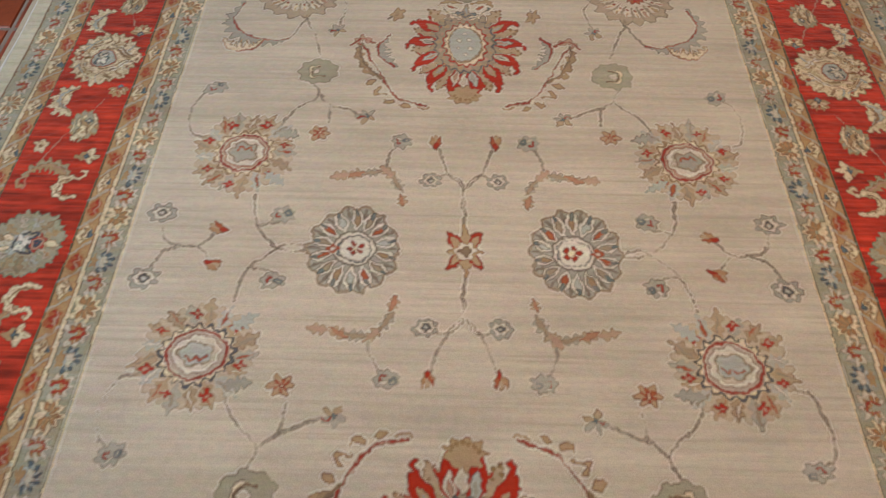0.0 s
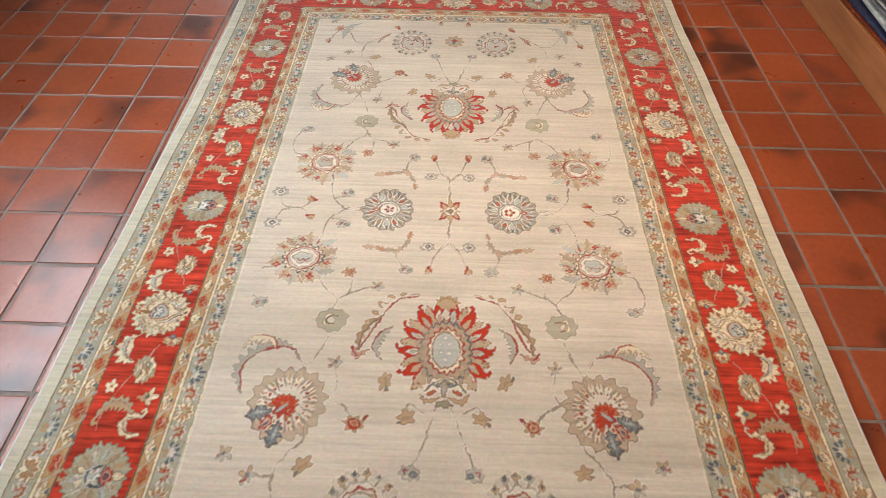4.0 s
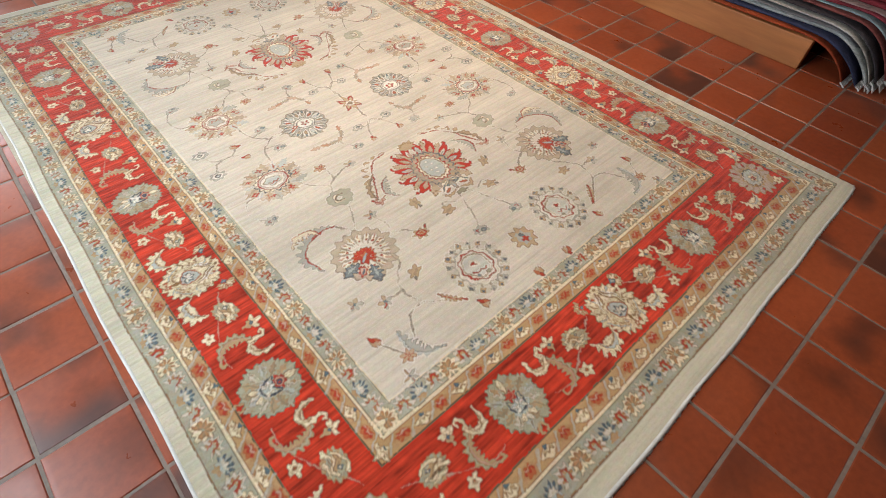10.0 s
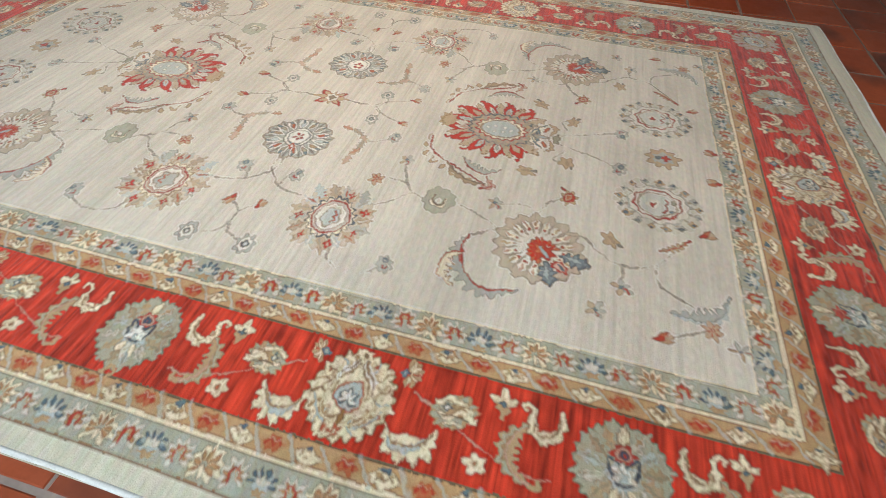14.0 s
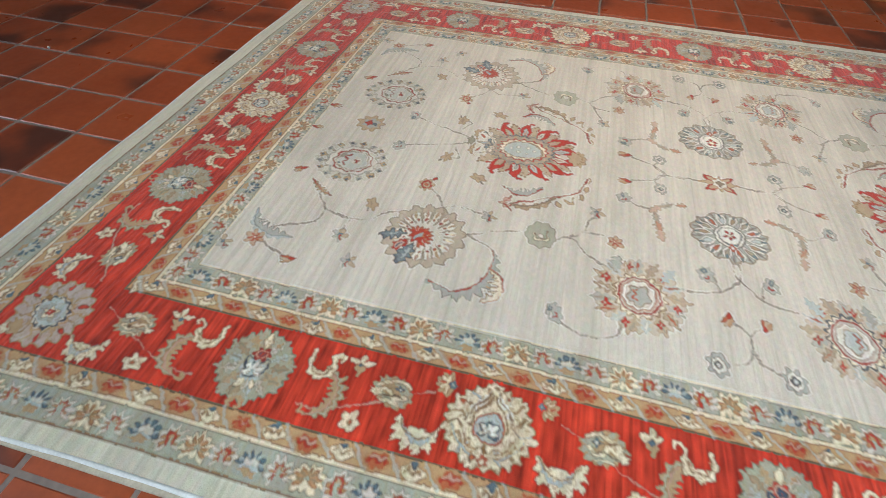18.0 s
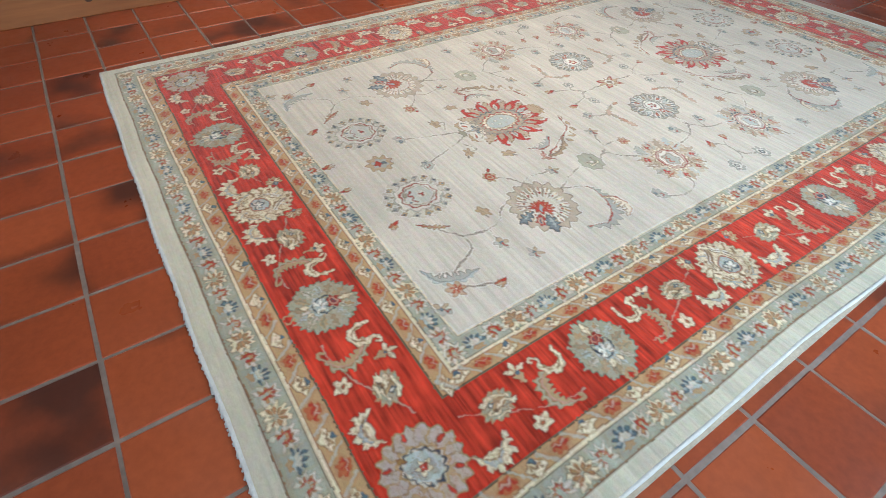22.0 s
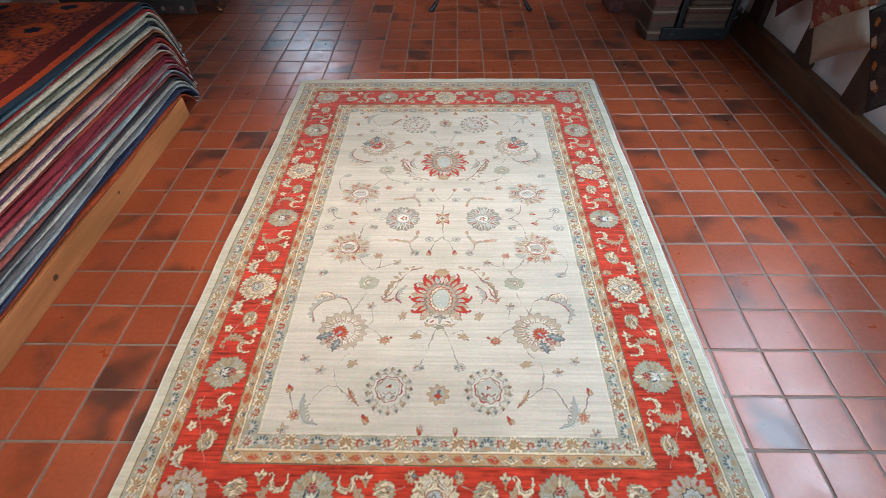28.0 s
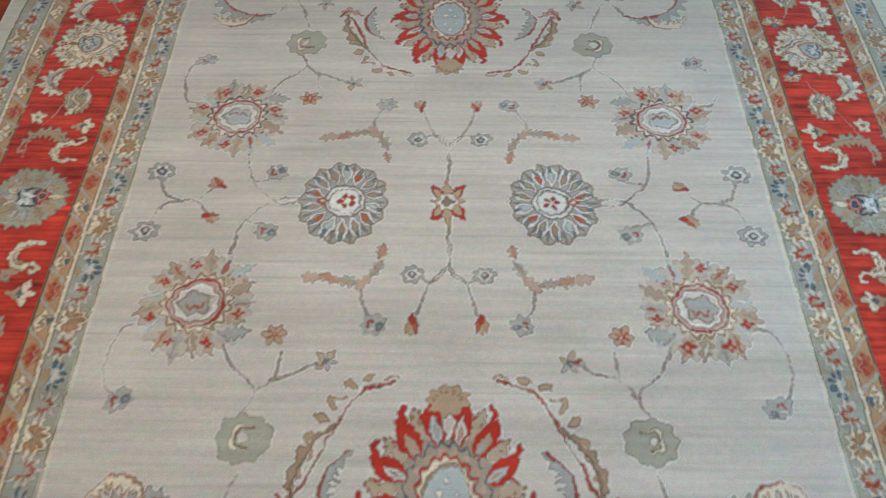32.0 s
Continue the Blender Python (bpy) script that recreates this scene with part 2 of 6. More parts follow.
DYE = {
    "cream": (0.60, 0.525, 0.42), "ivory": (0.74, 0.62, 0.42), "red": (0.465, 0.039, 0.015), "madder": (0.40, 0.055, 0.025),
    "rust": (0.42, 0.12, 0.045), "tan": (0.42, 0.275, 0.145), "camel": (0.33, 0.21, 0.11), "brown": (0.20, 0.12, 0.065),
    "sage": (0.37, 0.345, 0.245), "grey": (0.36, 0.345, 0.29), "mist": (0.43, 0.45, 0.41), "olive": (0.25, 0.22, 0.14),
    "blue": (0.13, 0.165, 0.175), "navy": (0.075, 0.09, 0.11), "sky": (0.30, 0.335, 0.32), "clay": (0.47, 0.285, 0.135), "line": (0.20, 0.165, 0.13), "pink": (0.48, 0.28, 0.20),
    "taupe": (0.33, 0.255, 0.175), "slate": (0.17, 0.18, 0.17), "gold": (0.30, 0.17, 0.06), "orange": (0.43, 0.235, 0.11), "pinkgrey": (0.46, 0.36, 0.30),
    "edge": (0.60, 0.545, 0.41), "white": (0.76, 0.72, 0.62),
}


def value_noise(sx, sy, seed):
    """Smooth noise over the rug, with cells of sx by sy metres."""
    r = np.random.default_rng(seed)
    nx, ny = int(2 * RW / sx) + 3, int(2 * RL / sy) + 3
    g = r.random((ny, nx)) - 0.5
    fx, fy = (gx + RW) / sx, (gy + RL) / sy
    ix, iy = fx.astype(int), fy.astype(int)
    tx, ty = fx - ix, fy - iy
    tx, ty = tx * tx * (3 - 2 * tx), (ty * ty * (3 - 2 * ty))[:, None]
    a = g[np.ix_(iy, ix)] * (1 - tx) + g[np.ix_(iy, ix + 1)] * tx
    b = g[np.ix_(iy + 1, ix)] * (1 - tx) + g[np.ix_(iy + 1, ix + 1)] * tx
    return a * (1 - ty) + b * ty


WOBBLE = 0.0018 * value_noise(0.0046, 0.0046, 1) + 0.003 * value_noise(0.03, 0.03, 2)
WARP_X = 0.0042 * value_noise(0.014, 0.013, 7) + 0.0034 * value_noise(0.0056, 0.0050, 3) + 0.006 * value_noise(0.05, 0.05, 4)
WARP_Y = 0.0042 * value_noise(0.014, 0.013, 8) + 0.0034 * value_noise(0.0056, 0.0050, 5) + 0.006 * value_noise(0.05, 0.05, 6)
canvas = np.empty((NY, NX, 3))
AX, AY = np.abs(gx)[None, :] + 0 * gy[:, None], np.abs(gy)[:, None] + 0 * gx[None, :]
AX, AY = AX + 0.6 * WOBBLE, AY + 0.6 * WOBBLE
# bands from the field outwards: half width, half length, dye
BANDS = [(0.592, 1.042, "cream"), (0.5955, 1.0455, "ivory"), (0.648, 1.093, "sage"), (0.6550, 1.1010, "ivory"), (0.687, 1.139, "clay"),
         (0.691, 1.143, "brown"), (0.856, 1.318, "red"), (0.860, 1.322, "brown"), (0.893, 1.362, "clay"), (0.9005, 1.3695, "ivory"),
         (0.957, 1.428, "sage"), (0.9605, 1.4315, "camel"), (2.0, 2.0, "edge")]
for half_w, half_l, dye in reversed(BANDS):
    canvas[(AX <= half_w) & (AY <= half_l)] = DYE[dye]
SECTION = np.zeros((NY, NX), int)
for k, (half_w, half_l) in enumerate(((0.962, 1.433), (0.858, 1.320), (0.689, 1.141), (0.594, 1.044))):
    SECTION[(np.abs(gx)[None, :] <= half_w) & (np.abs(gy)[:, None] <= half_l)] = k + 1


class Pen:
    """Paints dyes in the frame of one motif: centre, turn, size, mirror."""

    def __init__(self, cx, cy, turn=0.0, size=1.0, mx=1, my=1, reach=0.2):
        i0, i1 = np.searchsorted(gx, cx - reach), np.searchsorted(gx, cx + reach)
        j0, j1 = np.searchsorted(gy, cy - reach), np.searchsorted(gy, cy + reach)
        self.view = canvas[j0:j1, i0:i1]
        self.wob = WOBBLE[j0:j1, i0:i1]
        x, y = np.meshgrid(gx[i0:i1] - cx, gy[j0:j1] - cy)
        x, y = x + WARP_X[j0:j1, i0:i1], y + WARP_Y[j0:j1, i0:i1]
        c, s = math.cos(turn), math.sin(turn)
        self.ink = 1.0
        self.u, self.v, self.size = mx * (c * x + s * y) / size, my * (c * y - s * x) / size, size
        self.r, self.a = np.hypot(self.u, self.v), np.arctan2(self.v, self.u)

    def put(self, sdf, dye, strength=1.0):
        if self.view.size == 0:
            return
        alpha = np.clip(0.5 - (sdf * self.size + self.wob) / (1.3 * CELL), 0, 1)[..., None] * (strength * self.ink)
        self.view[:] = self.view * (1 - alpha) + alpha * np.array(DYE[dye])

    def oval(self, cx, cy, a, b, dye, turn=0.0, lobes=0, amp=0.0):
        x, y = self.u - cx, self.v - cy
        c, s = math.cos(turn), math.sin(turn)
        x, y = c * x + s * y, c * y - s * x
        q = np.hypot(x / a, y / b)
        if lobes:
            q = q / (1 + amp * np.cos(lobes * np.arctan2(y / b, x / a)))
        self.put((q - 1) * min(a, b), dye)

    def ring(self, cx, cy, a, b, w, dye, lobes=0, amp=0.0):
        x, y = self.u - cx, self.v - cy
        q = np.hypot(x / a, y / b)
        if lobes:
            q = q / (1 + amp * np.cos(lobes * np.arctan2(y / b, x / a)))
        self.put(np.abs(q - 1) * min(a, b) - w, dye)

    def leaf(self, x0, y0, x1, y1, w, dye, notch=0):
        dx, dy = x1 - x0, y1 - y0
        n = math.hypot(dx, dy)
        t = ((self.u - x0) * dx + (self.v - y0) * dy) / n / n
        d = np.abs((self.u - x0) * dy - (self.v - y0) * dx) / n
        wide = w * np.sin(np.pi * np.clip(t, 0, 1)) ** 0.8
        if notch:
            wide = wide * (0.72 + 0.28 * np.cos(2 * np.pi * notch * t))
        self.put(np.where((t < 0) | (t > 1), 0.02, d - wide), dye)

    def petals(self, n, r0, r1, w, dye, first=0.0, span=2 * math.pi, sx=1.0, sy=1.0, cx=0.0, cy=0.0, notch=0):
        for k in range(n):
            a = first + span * (k / n if span > 6.2 else (k / max(1, n - 1) - 0.5))
            c, s = math.cos(a), math.sin(a)
            self.leaf(cx + r0 * sx * c, cy + r0 * sy * s, cx + r1 * sx * c, cy + r1 * sy * s, w, dye, notch)

    def along(self, pts):
        """Distance, signed side and place 0..1 along a smooth line through points."""
        p = np.array(pts, float)
        if len(p) > 2:
            q = np.vstack([2 * p[0] - p[1], p, 2 * p[-1] - p[-2]])
            out = []
            for k in range(1, len(q) - 2):
                for t in np.linspace(0, 1, 6)[:-1]:
                    out.append(0.5 * (2 * q[k] + (q[k + 1] - q[k - 1]) * t + (2 * q[k - 1] - 5 * q[k] + 4 * q[k + 1] - q[k + 2]) * t * t
                                      + (3 * q[k] - q[k - 1] - 3 * q[k + 1] + q[k + 2]) * t ** 3))
            p = np.vstack([out, p[-1]])
        best, side, place = np.full(self.u.shape, 9.0), np.zeros(self.u.shape), np.zeros(self.u.shape)
        for k in range(len(p) - 1):
            d = p[k + 1] - p[k]
            n = math.hypot(*d) + 1e-9
            t = np.clip(((self.u - p[k][0]) * d[0] + (self.v - p[k][1]) * d[1]) / n / n, 0, 1)
            ox, oy = self.u - p[k][0] - t * d[0], self.v - p[k][1] - t * d[1]
            dist = np.hypot(ox, oy)
            near = dist < best
            best = np.where(near, dist, best)
            side = np.where(near, np.sign(d[0] * oy - d[1] * ox), side)
            place = np.where(near, (k + t) / (len(p) - 1), place)
        return best, side, place

    def line(self, pts, w, dye, strength=1.0):
        if self.view.size:
            self.put(self.along(pts)[0] - w, dye, strength)

    def plume(self, pts, w, dye, rib, side=0, teeth=9, rib_w=0.0016):
        """A curved leaf with a toothed blade on one side of its rib (or both)."""
        if not self.view.size:
            return
        d, s, t = self.along(pts)
        wide = w * np.sin(np.pi * np.clip(0.08 + 0.9 * t, 0, 1)) * (0.72 + 0.28 * np.cos(2 * np.pi * teeth * t))
        self.put(d - np.where((s == side) | (side == 0), wide, 0.001), dye)
        if rib:
            self.put(d - rib_w, rib)


def stretch(v):
    """The far half of the field was woven a little longer."""
    return CY + (v if v < 0.5 else 0.5 + (v - 0.5) * 1.13)


def quarters(x, v):
    """The four mirrored places of a motif, with their mirrors."""
    for mx in ((1, -1) if x else (1,)):
        for my in (1, -1) if v else (1,):
            yield mx * x, stretch(my * v), mx, my


def lines(pts, w=0.0010, dye="line", strength=0.72):
    for mx in (1, -1):
        for my in (1, -1):
            q = [(mx * x, stretch(my * v)) for x, v in pts]
            mid = np.mean(q, 0)
            pen = Pen(mid[0], mid[1], reach=0.02 + max(max(abs(a - mid[0]), abs(b - mid[1])) for a, b in q))
            pen.line([(a - mid[0], b - mid[1]) for a, b in q], w, dye, strength)


# vines first, then what grows on them
lines([(0.0, 0.045), (0.0, 0.125), (0.025, 0.16), (0.064, 0.152)])
lines([(0.0, 0.125), (0.035, 0.175), (0.055, 0.232)])
lines([(0.122, 0.236), (0.143, 0.212), (0.15, 0.175)])
lines([(0.385, 0.108), (0.368, 0.043), (0.316, -0.004), (0.274, -0.004)])
lines([(0.539, 0.044), (0.52, 0.009), (0.467, 0.001), (0.433, 0.036)])
lines([(0.368, 0.043), (0.335, 0.05), (0.323, 0.057)])
lines([(0.312, 0.381), (0.301, 0.35), (0.322, 0.327), (0.348, 0.301), (0.367, 0.266)])
lines([(0.301, 0.35), (0.274, 0.327), (0.237, 0.314), (0.197, 0.296)])
lines([(0.274, 0.327), (0.269, 0.283)])
lines([(0.512, 0.364), (0.542, 0.337), (0.548, 0.293), (0.532, 0.249), (0.5, 0.236)])
lines([(0.31, 0.465), (0.33, 0.52), (0.352, 0.561), (0.352, 0.58)])
lines([(0.352, 0.561), (0.388, 0.508), (0.428, 0.498)])
lines([(0.308, 0.625), (0.286, 0.629), (0.245, 0.65), (0.215, 0.68)])
lines([(0.286, 0.629), (0.269, 0.599), (0.280, 0.545)])
lines([(0.0, 0.612), (0.025, 0.66), (0.045, 0.719), (0.073, 0.782)])
lines([(0.045, 0.66), (0.085, 0.64), (0.089, 0.668)])
lines([(0.33, 0.70), (0.327, 0.727), (0.36, 0.76), (0.38, 0.803), (0.362, 0.862), (0.31, 0.90)])
lines([(0.38, 0.803), (0.434, 0.804)])
lines([(0.362, 0.862), (0.41, 0.87), (0.45, 0.93), (0.49, 0.955)])
lines([(0.49, 0.955), (0.53, 0.87)])


def palmette(x, y, my):
    p = Pen(x, y, my=my, reach=0.2)
    p.oval(0, 0.004, 0.080, 0.098, "taupe", lobes=24, amp=0.04)
    turns = [(k - 4.5) * 0.475 for k in range(10)]
    for a in [0.5 * (q + r) for q, r in zip(turns, turns[1:])] + [-2.42, 2.42]:
        c, s = math.sin(a), -math.cos(a)
        p.ink = 0.8
        p.leaf(c * 0.070, s * 0.088, c * 0.120, s * 0.144, 0.0165, "tan", 3)
        p.ink = 1.0
        for q, w in ((0.100, 0.004), (0.110, -0.006), (0.112, 0.007), (0.118, 0.0)):
            p.oval(c * q + s * w, s * q * 1.21 - c * w, 0.0026, 0.0026, "gold")
    for k, a in enumerate(turns):
        c, s, e = math.sin(a), -math.cos(a), 1 if a < 0 else -1
        at = lambda r, w: (c * r - e * s * w * 0.9, s * r * 1.2 + e * c * w)
        p.leaf(*at(0.058, 0), *at(0.124, 0.004), 0.0165, "red")
        p.line([at(0.086, 0.008), at(0.106, 0.009), at(0.124, 0.013), at(0.126, 0.022)], 0.0042, "red")
        p.line([at(0.082, -0.010), at(0.096, -0.014), at(0.104, -0.020)], 0.0026, "red")
        p.leaf(*at(0.062, 0), *at(0.102, 0.001), 0.0080, ("tan", "cream", "mist")[k % 3])
        p.leaf(*at(0.068, 0), *at(0.092, 0.002), 0.0036, "grey" if k % 2 else "pink")
    p.leaf(0, -0.085, 0, -0.128, 0.0105, "cream")
    p.oval(0, -0.142, 0.031, 0.022, "tan", lobes=9, amp=0.13)
    for k in range(7):
        a = -2.9 + k * 0.44
        p.oval(0.022 * math.cos(a), -0.140 + 0.016 * math.sin(a), 0.0030, 0.0030, "gold")
    p.oval(0, 0.006, 0.066, 0.084, "taupe", lobes=18, amp=0.03)
    p.ring(0, 0.006, 0.066, 0.084, 0.0014, "navy", lobes=22, amp=0.05)
    for k in range(18):
        a = k * 2 * math.pi / 18
        p.oval(0.056 * math.cos(a), 0.006 + 0.072 * math.sin(a), 0.005, 0.005, "tan" if k % 2 else "pink")
    p.ring(0, 0.004, 0.047, 0.062, 0.0017, "red", lobes=17, amp=0.06)
    p.oval(0, 0.004, 0.0435, 0.0585, "ivory", lobes=17, amp=0.05)
    p.oval(0, 0.002, 0.037, 0.050, "mist", lobes=3, amp=0.05)
    p.ring(0, 0.002, 0.037, 0.050, 0.0010, "camel", lobes=3, amp=0.05)
    for q in ((-0.013, -0.012), (0.013, -0.012), (0.0, -0.028), (-0.010, 0.012), (0.011, 0.012), (0.0, 0.030)):
        p.oval(*q, 0.0042, 0.0034, "white")
    for m in (1, -1):
        p.plume([(0.0, 0.078), (m * 0.028, 0.088), (m * 0.052, 0.112)], 0.009, "ivory", "blue", 0, 4)
        p.leaf(m * 0.004, 0.102, m * 0.034, 0.092, 0.0055, "blue", 2)
        p.plume([(m * 0.010, 0.130), (m * 0.044, 0.137), (m * 0.062, 0.120)], 0.009, "tan", None, 0, 4)
        p.leaf(m * 0.02, 0.112, m * 0.044, 0.120, 0.004, "rust")
    p.leaf(0, 0.090, 0, 0.132, 0.0065, "taupe")
    p.leaf(0, 0.094, 0, 0.12, 0.003, "sky")
    p.oval(0, 0.146, 0.019, 0.010, "olive", lobes=5, amp=0.2)


def rosette(x, y, mx):
    p = Pen(x, y, mx=mx, reach=0.12)
    p.oval(0, 0, 0.079, 0.086, "taupe", lobes=14, amp=0.045)
    p.oval(0, 0, 0.075, 0.082, "grey", lobes=14, amp=0.04)
    for k in range(14):
        a = 0.22 + k * 2 * math.pi / 14
        c, s = 0.078 * math.cos(a), 0.086 * math.sin(a)
        e = 0.0085
        for m in (1, -1):
            nx, ny = -math.sin(a) * m * e, math.cos(a) * m * e
            p.line([(0.46 * c, 0.46 * s), (0.7 * c + nx, 0.7 * s + ny), (0.90 * c + 0.6 * nx, 0.90 * s + 0.6 * ny)], 0.0020, "white")
        p.leaf(0.52 * c, 0.52 * s, 0.86 * c, 0.86 * s, 0.0052, ("taupe", "rust", "mist", "camel")[k % 4])
        p.leaf(0.78 * c, 0.78 * s, 0.98 * c, 0.98 * s, 0.0036, "slate" if k % 2 else "blue")
        b = a + math.pi / 14
        p.leaf(0.055 * math.cos(b), 0.061 * math.sin(b), 0.081 * math.cos(b), 0.089 * math.sin(b), 0.0024, "line")
    p.oval(-0.002, 0, 0.039, 0.036, "line", lobes=6, amp=0.02)
    p.oval(-0.002, 0, 0.036, 0.033, "white", lobes=6, amp=0.02)
    p.ring(-0.003, 0, 0.029, 0.026, 0.0012, "blue", lobes=3, amp=0.06)
    p.petals(5, 0.003, 0.017, 0.0042, "madder", cx=-0.006)
    p.oval(-0.006, 0, 0.0045, 0.0045, "ivory")
    p.oval(0.037, 0, 0.010, 0.009, "rust", lobes=4, amp=0.2)
    p.oval(0.037, 0, 0.0036, 0.0036, "white")


def fan(x, y, mx, my):
    p = Pen(x, y, mx=mx, my=my, turn=0.0, reach=0.16)
    # it opens towards the rug's middle
    o = math.radians(-128)
    p.ink = 0.62
    p.oval(-0.008, -0.012, 0.091, 0.087, "camel", lobes=17, amp=0.07)
    p.ink = 1.0
    p.ring(-0.008, -0.012, 0.091, 0.087, 0.0011, "taupe", lobes=17, amp=0.07)
    p.oval(-0.008, -0.012, 0.072, 0.068, "cream", lobes=17, amp=0.06)
    for k in range(17):
        a = 2 * math.pi * (k + 0.5) / 17
        c, s = math.cos(a), math.sin(a)
        p.leaf(-0.008 + 0.034 * c, -0.012 + 0.034 * s, -0.008 + 0.086 * c, -0.012 + 0.082 * s, 0.0021, "taupe")
        a = 2 * math.pi * k / 17
        c, s = math.cos(a), math.sin(a)
        p.leaf(-0.008 + 0.046 * c, -0.012 + 0.046 * s, -0.008 + 0.072 * c, -0.012 + 0.068 * s, 0.0044, "ivory")
        p.oval(-0.008 + 0.050 * c, -0.012 + 0.047 * s, 0.0030, 0.0030, "rust" if k % 2 else "madder")
        p.leaf(-0.008 + 0.056 * c, -0.012 + 0.056 * s, -0.008 + 0.080 * c, -0.012 + 0.076 * s, 0.0022, "tan" if k % 2 else "pink")
    p.petals(11, 0.016, 0.036, 0.0046, "rust", first=o, span=math.radians(230))
    p.petals(10, 0.014, 0.030, 0.0034, "red", first=o, span=math.radians(200))
    p.oval(0.0, 0.0, 0.023, 0.019, "madder", turn=o, lobes=7, amp=0.15)
    p.oval(-0.002, -0.004, 0.012, 0.009, "rust", turn=o, lobes=5, amp=0.2)
    p.leaf(-0.012, -0.010, 0.014, 0.012, 0.005, "sky")
    for q in ((0.062, 0.012), (0.004, 0.068)):
        p.leaf(q[0] * 0.4, q[1] * 0.4, q[0] * 1.2 + 0.012, q[1] * 1.2 + 0.01, 0.020, "navy", 4)
        p.leaf(q[0] * 0.5, q[1] * 0.5, q[0] * 1.12 + 0.01, q[1] * 1.12 + 0.006, 0.014, "blue", 4)
        p.leaf(q[0] * 0.6, q[1] * 0.6, q[0] + 0.008, q[1] + 0.004, 0.006, "sky", 3)
    p.oval(0.034, 0.034, 0.017, 0.012, "madder", turn=0.78, lobes=6, amp=0.14)
    p.oval(0.034, 0.034, 0.011, 0.008, "pink", turn=0.78)
    p.leaf(0.028, 0.028, 0.042, 0.042, 0.003, "navy")


def aster(x, y, mx, my, cool):
    """A ringed flower in a ragged wreath of leaves."""
    p = Pen(x, y, mx=mx, my=my, reach=0.14)
    p.ink = 0.4
    p.oval(0, 0, 0.088, 0.084, "tan", lobes=17, amp=0.10)
    for k in range(17):
        a = 0.1 + k * 2 * math.pi / 17
        c, s, long = math.cos(a), math.sin(a), (0.104, 0.092, 0.099)[k % 3]
        p.ink = 0.75
        p.leaf(0.052 * c, 0.049 * s, long * c - 0.012 * s, long * s + 0.012 * c, 0.0125, ("tan", "mist", "tan", "grey", "camel")[k % 5], 3)
        p.ink = 1.0
        p.leaf(0.064 * c, 0.060 * s, 0.9 * long * c - 0.009 * s, 0.9 * long * s + 0.009 * c, 0.0022, ("taupe", "cream", "rust")[k % 3])
    for a in (0.35, 1.1, 2.0, 2.9, 3.9, 4.9, 5.7):
        p.oval(0.076 * math.cos(a), 0.073 * math.sin(a), 0.0085, 0.0065, "red", lobes=4, amp=0.3)
        p.oval(0.077 * math.cos(a), 0.074 * math.sin(a), 0.0032, 0.0022, "pink")
    p.leaf(-0.05, 0.05, -0.10, 0.045, 0.014, "grey", 4)
    p.leaf(-0.045, -0.045, -0.09, -0.075, 0.013, "mist", 4)
    p.oval(0, 0, 0.059, 0.054, "ivory", lobes=17, amp=0.06)
    p.ring(0, 0, 0.056, 0.051, 0.0021, "navy" if cool else "camel", lobes=17, amp=0.075)
    p.oval(0, 0, 0.050, 0.0455, "cream")
    p.ring(0, 0, 0.046, 0.042, 0.0020, "madder", lobes=9, amp=0.02)
    p.oval(0, 0, 0.042, 0.038, "pinkgrey" if cool else "pink", lobes=9, amp=0.03)
    p.oval(0, 0, 0.036, 0.032, "cream", lobes=9, amp=0.04)
    p.ring(0, 0, 0.034, 0.030, 0.0022, "white", lobes=9, amp=0.04)
    p.oval(0.002, 0, 0.025, 0.020, "grey" if not cool else "mist", lobes=5, amp=0.12)
    p.line([(-0.014, 0.002), (-0.008, 0.010), (0.0, 0.005), (0.008, 0.011), (0.016, 0.004)], 0.0018, "rust")
    p.ring(0.002, 0, 0.025, 0.020, 0.0010, "taupe", lobes=5, amp=0.12)


def shield(x, y, mx, my):
    """A heart-shaped blossom ringed by small specks."""
    p = Pen(x, y, mx=mx, my=my, reach=0.13)
    p.ink = 0.3
    p.oval(0, 0, 0.084, 0.089, "sage", lobes=17, amp=0.07)
    p.ink = 1.0
    for k in range(17):
        a = 2 * math.pi * (k + 0.5) / 17
        c, s = math.cos(a), math.sin(a)
        p.oval(0.076 * c, 0.081 * s, 0.0082, 0.0082, "grey" if k % 2 else "tan", lobes=4, amp=0.2)
        p.oval(0.078 * c, 0.083 * s, 0.0040, 0.0040, "navy" if k % 3 else "slate")
        p.leaf(0.055 * c, 0.058 * s, 0.070 * c, 0.074 * s, 0.0026, "taupe")
    p.oval(0, 0, 0.060, 0.063, "cream", lobes=11, amp=0.05)
    p.ring(0, 0, 0.060, 0.063, 0.0013, "grey", lobes=11, amp=0.05)
    p.ring(0.0, -0.002, 0.046, 0.048, 0.0019, "madder", lobes=9, amp=0.05)
    p.ring(0.0, -0.002, 0.038, 0.040, 0.0011, "taupe", lobes=5, amp=0.05)
    p.ink = 0.6
    p.oval(0.0, -0.002, 0.034, 0.036, "mist", lobes=5, amp=0.06)
    p.ink = 1.0
    p.oval(0.0, -0.010, 0.016, 0.013, "cream", lobes=5, amp=0.12)
    p.oval(0.002, -0.010, 0.0065, 0.0055, "madder", lobes=3, amp=0.3)
    p.line([(-0.022, 0.014), (-0.010, 0.022), (0.0, 0.014), (0.010, 0.022), (0.022, 0.014)], 0.0017, "madder")
    p.oval(-0.014, 0.030, 0.008, 0.005, "olive", turn=0.5)
    p.oval(0.016, 0.030, 0.004, 0.004, "blue")


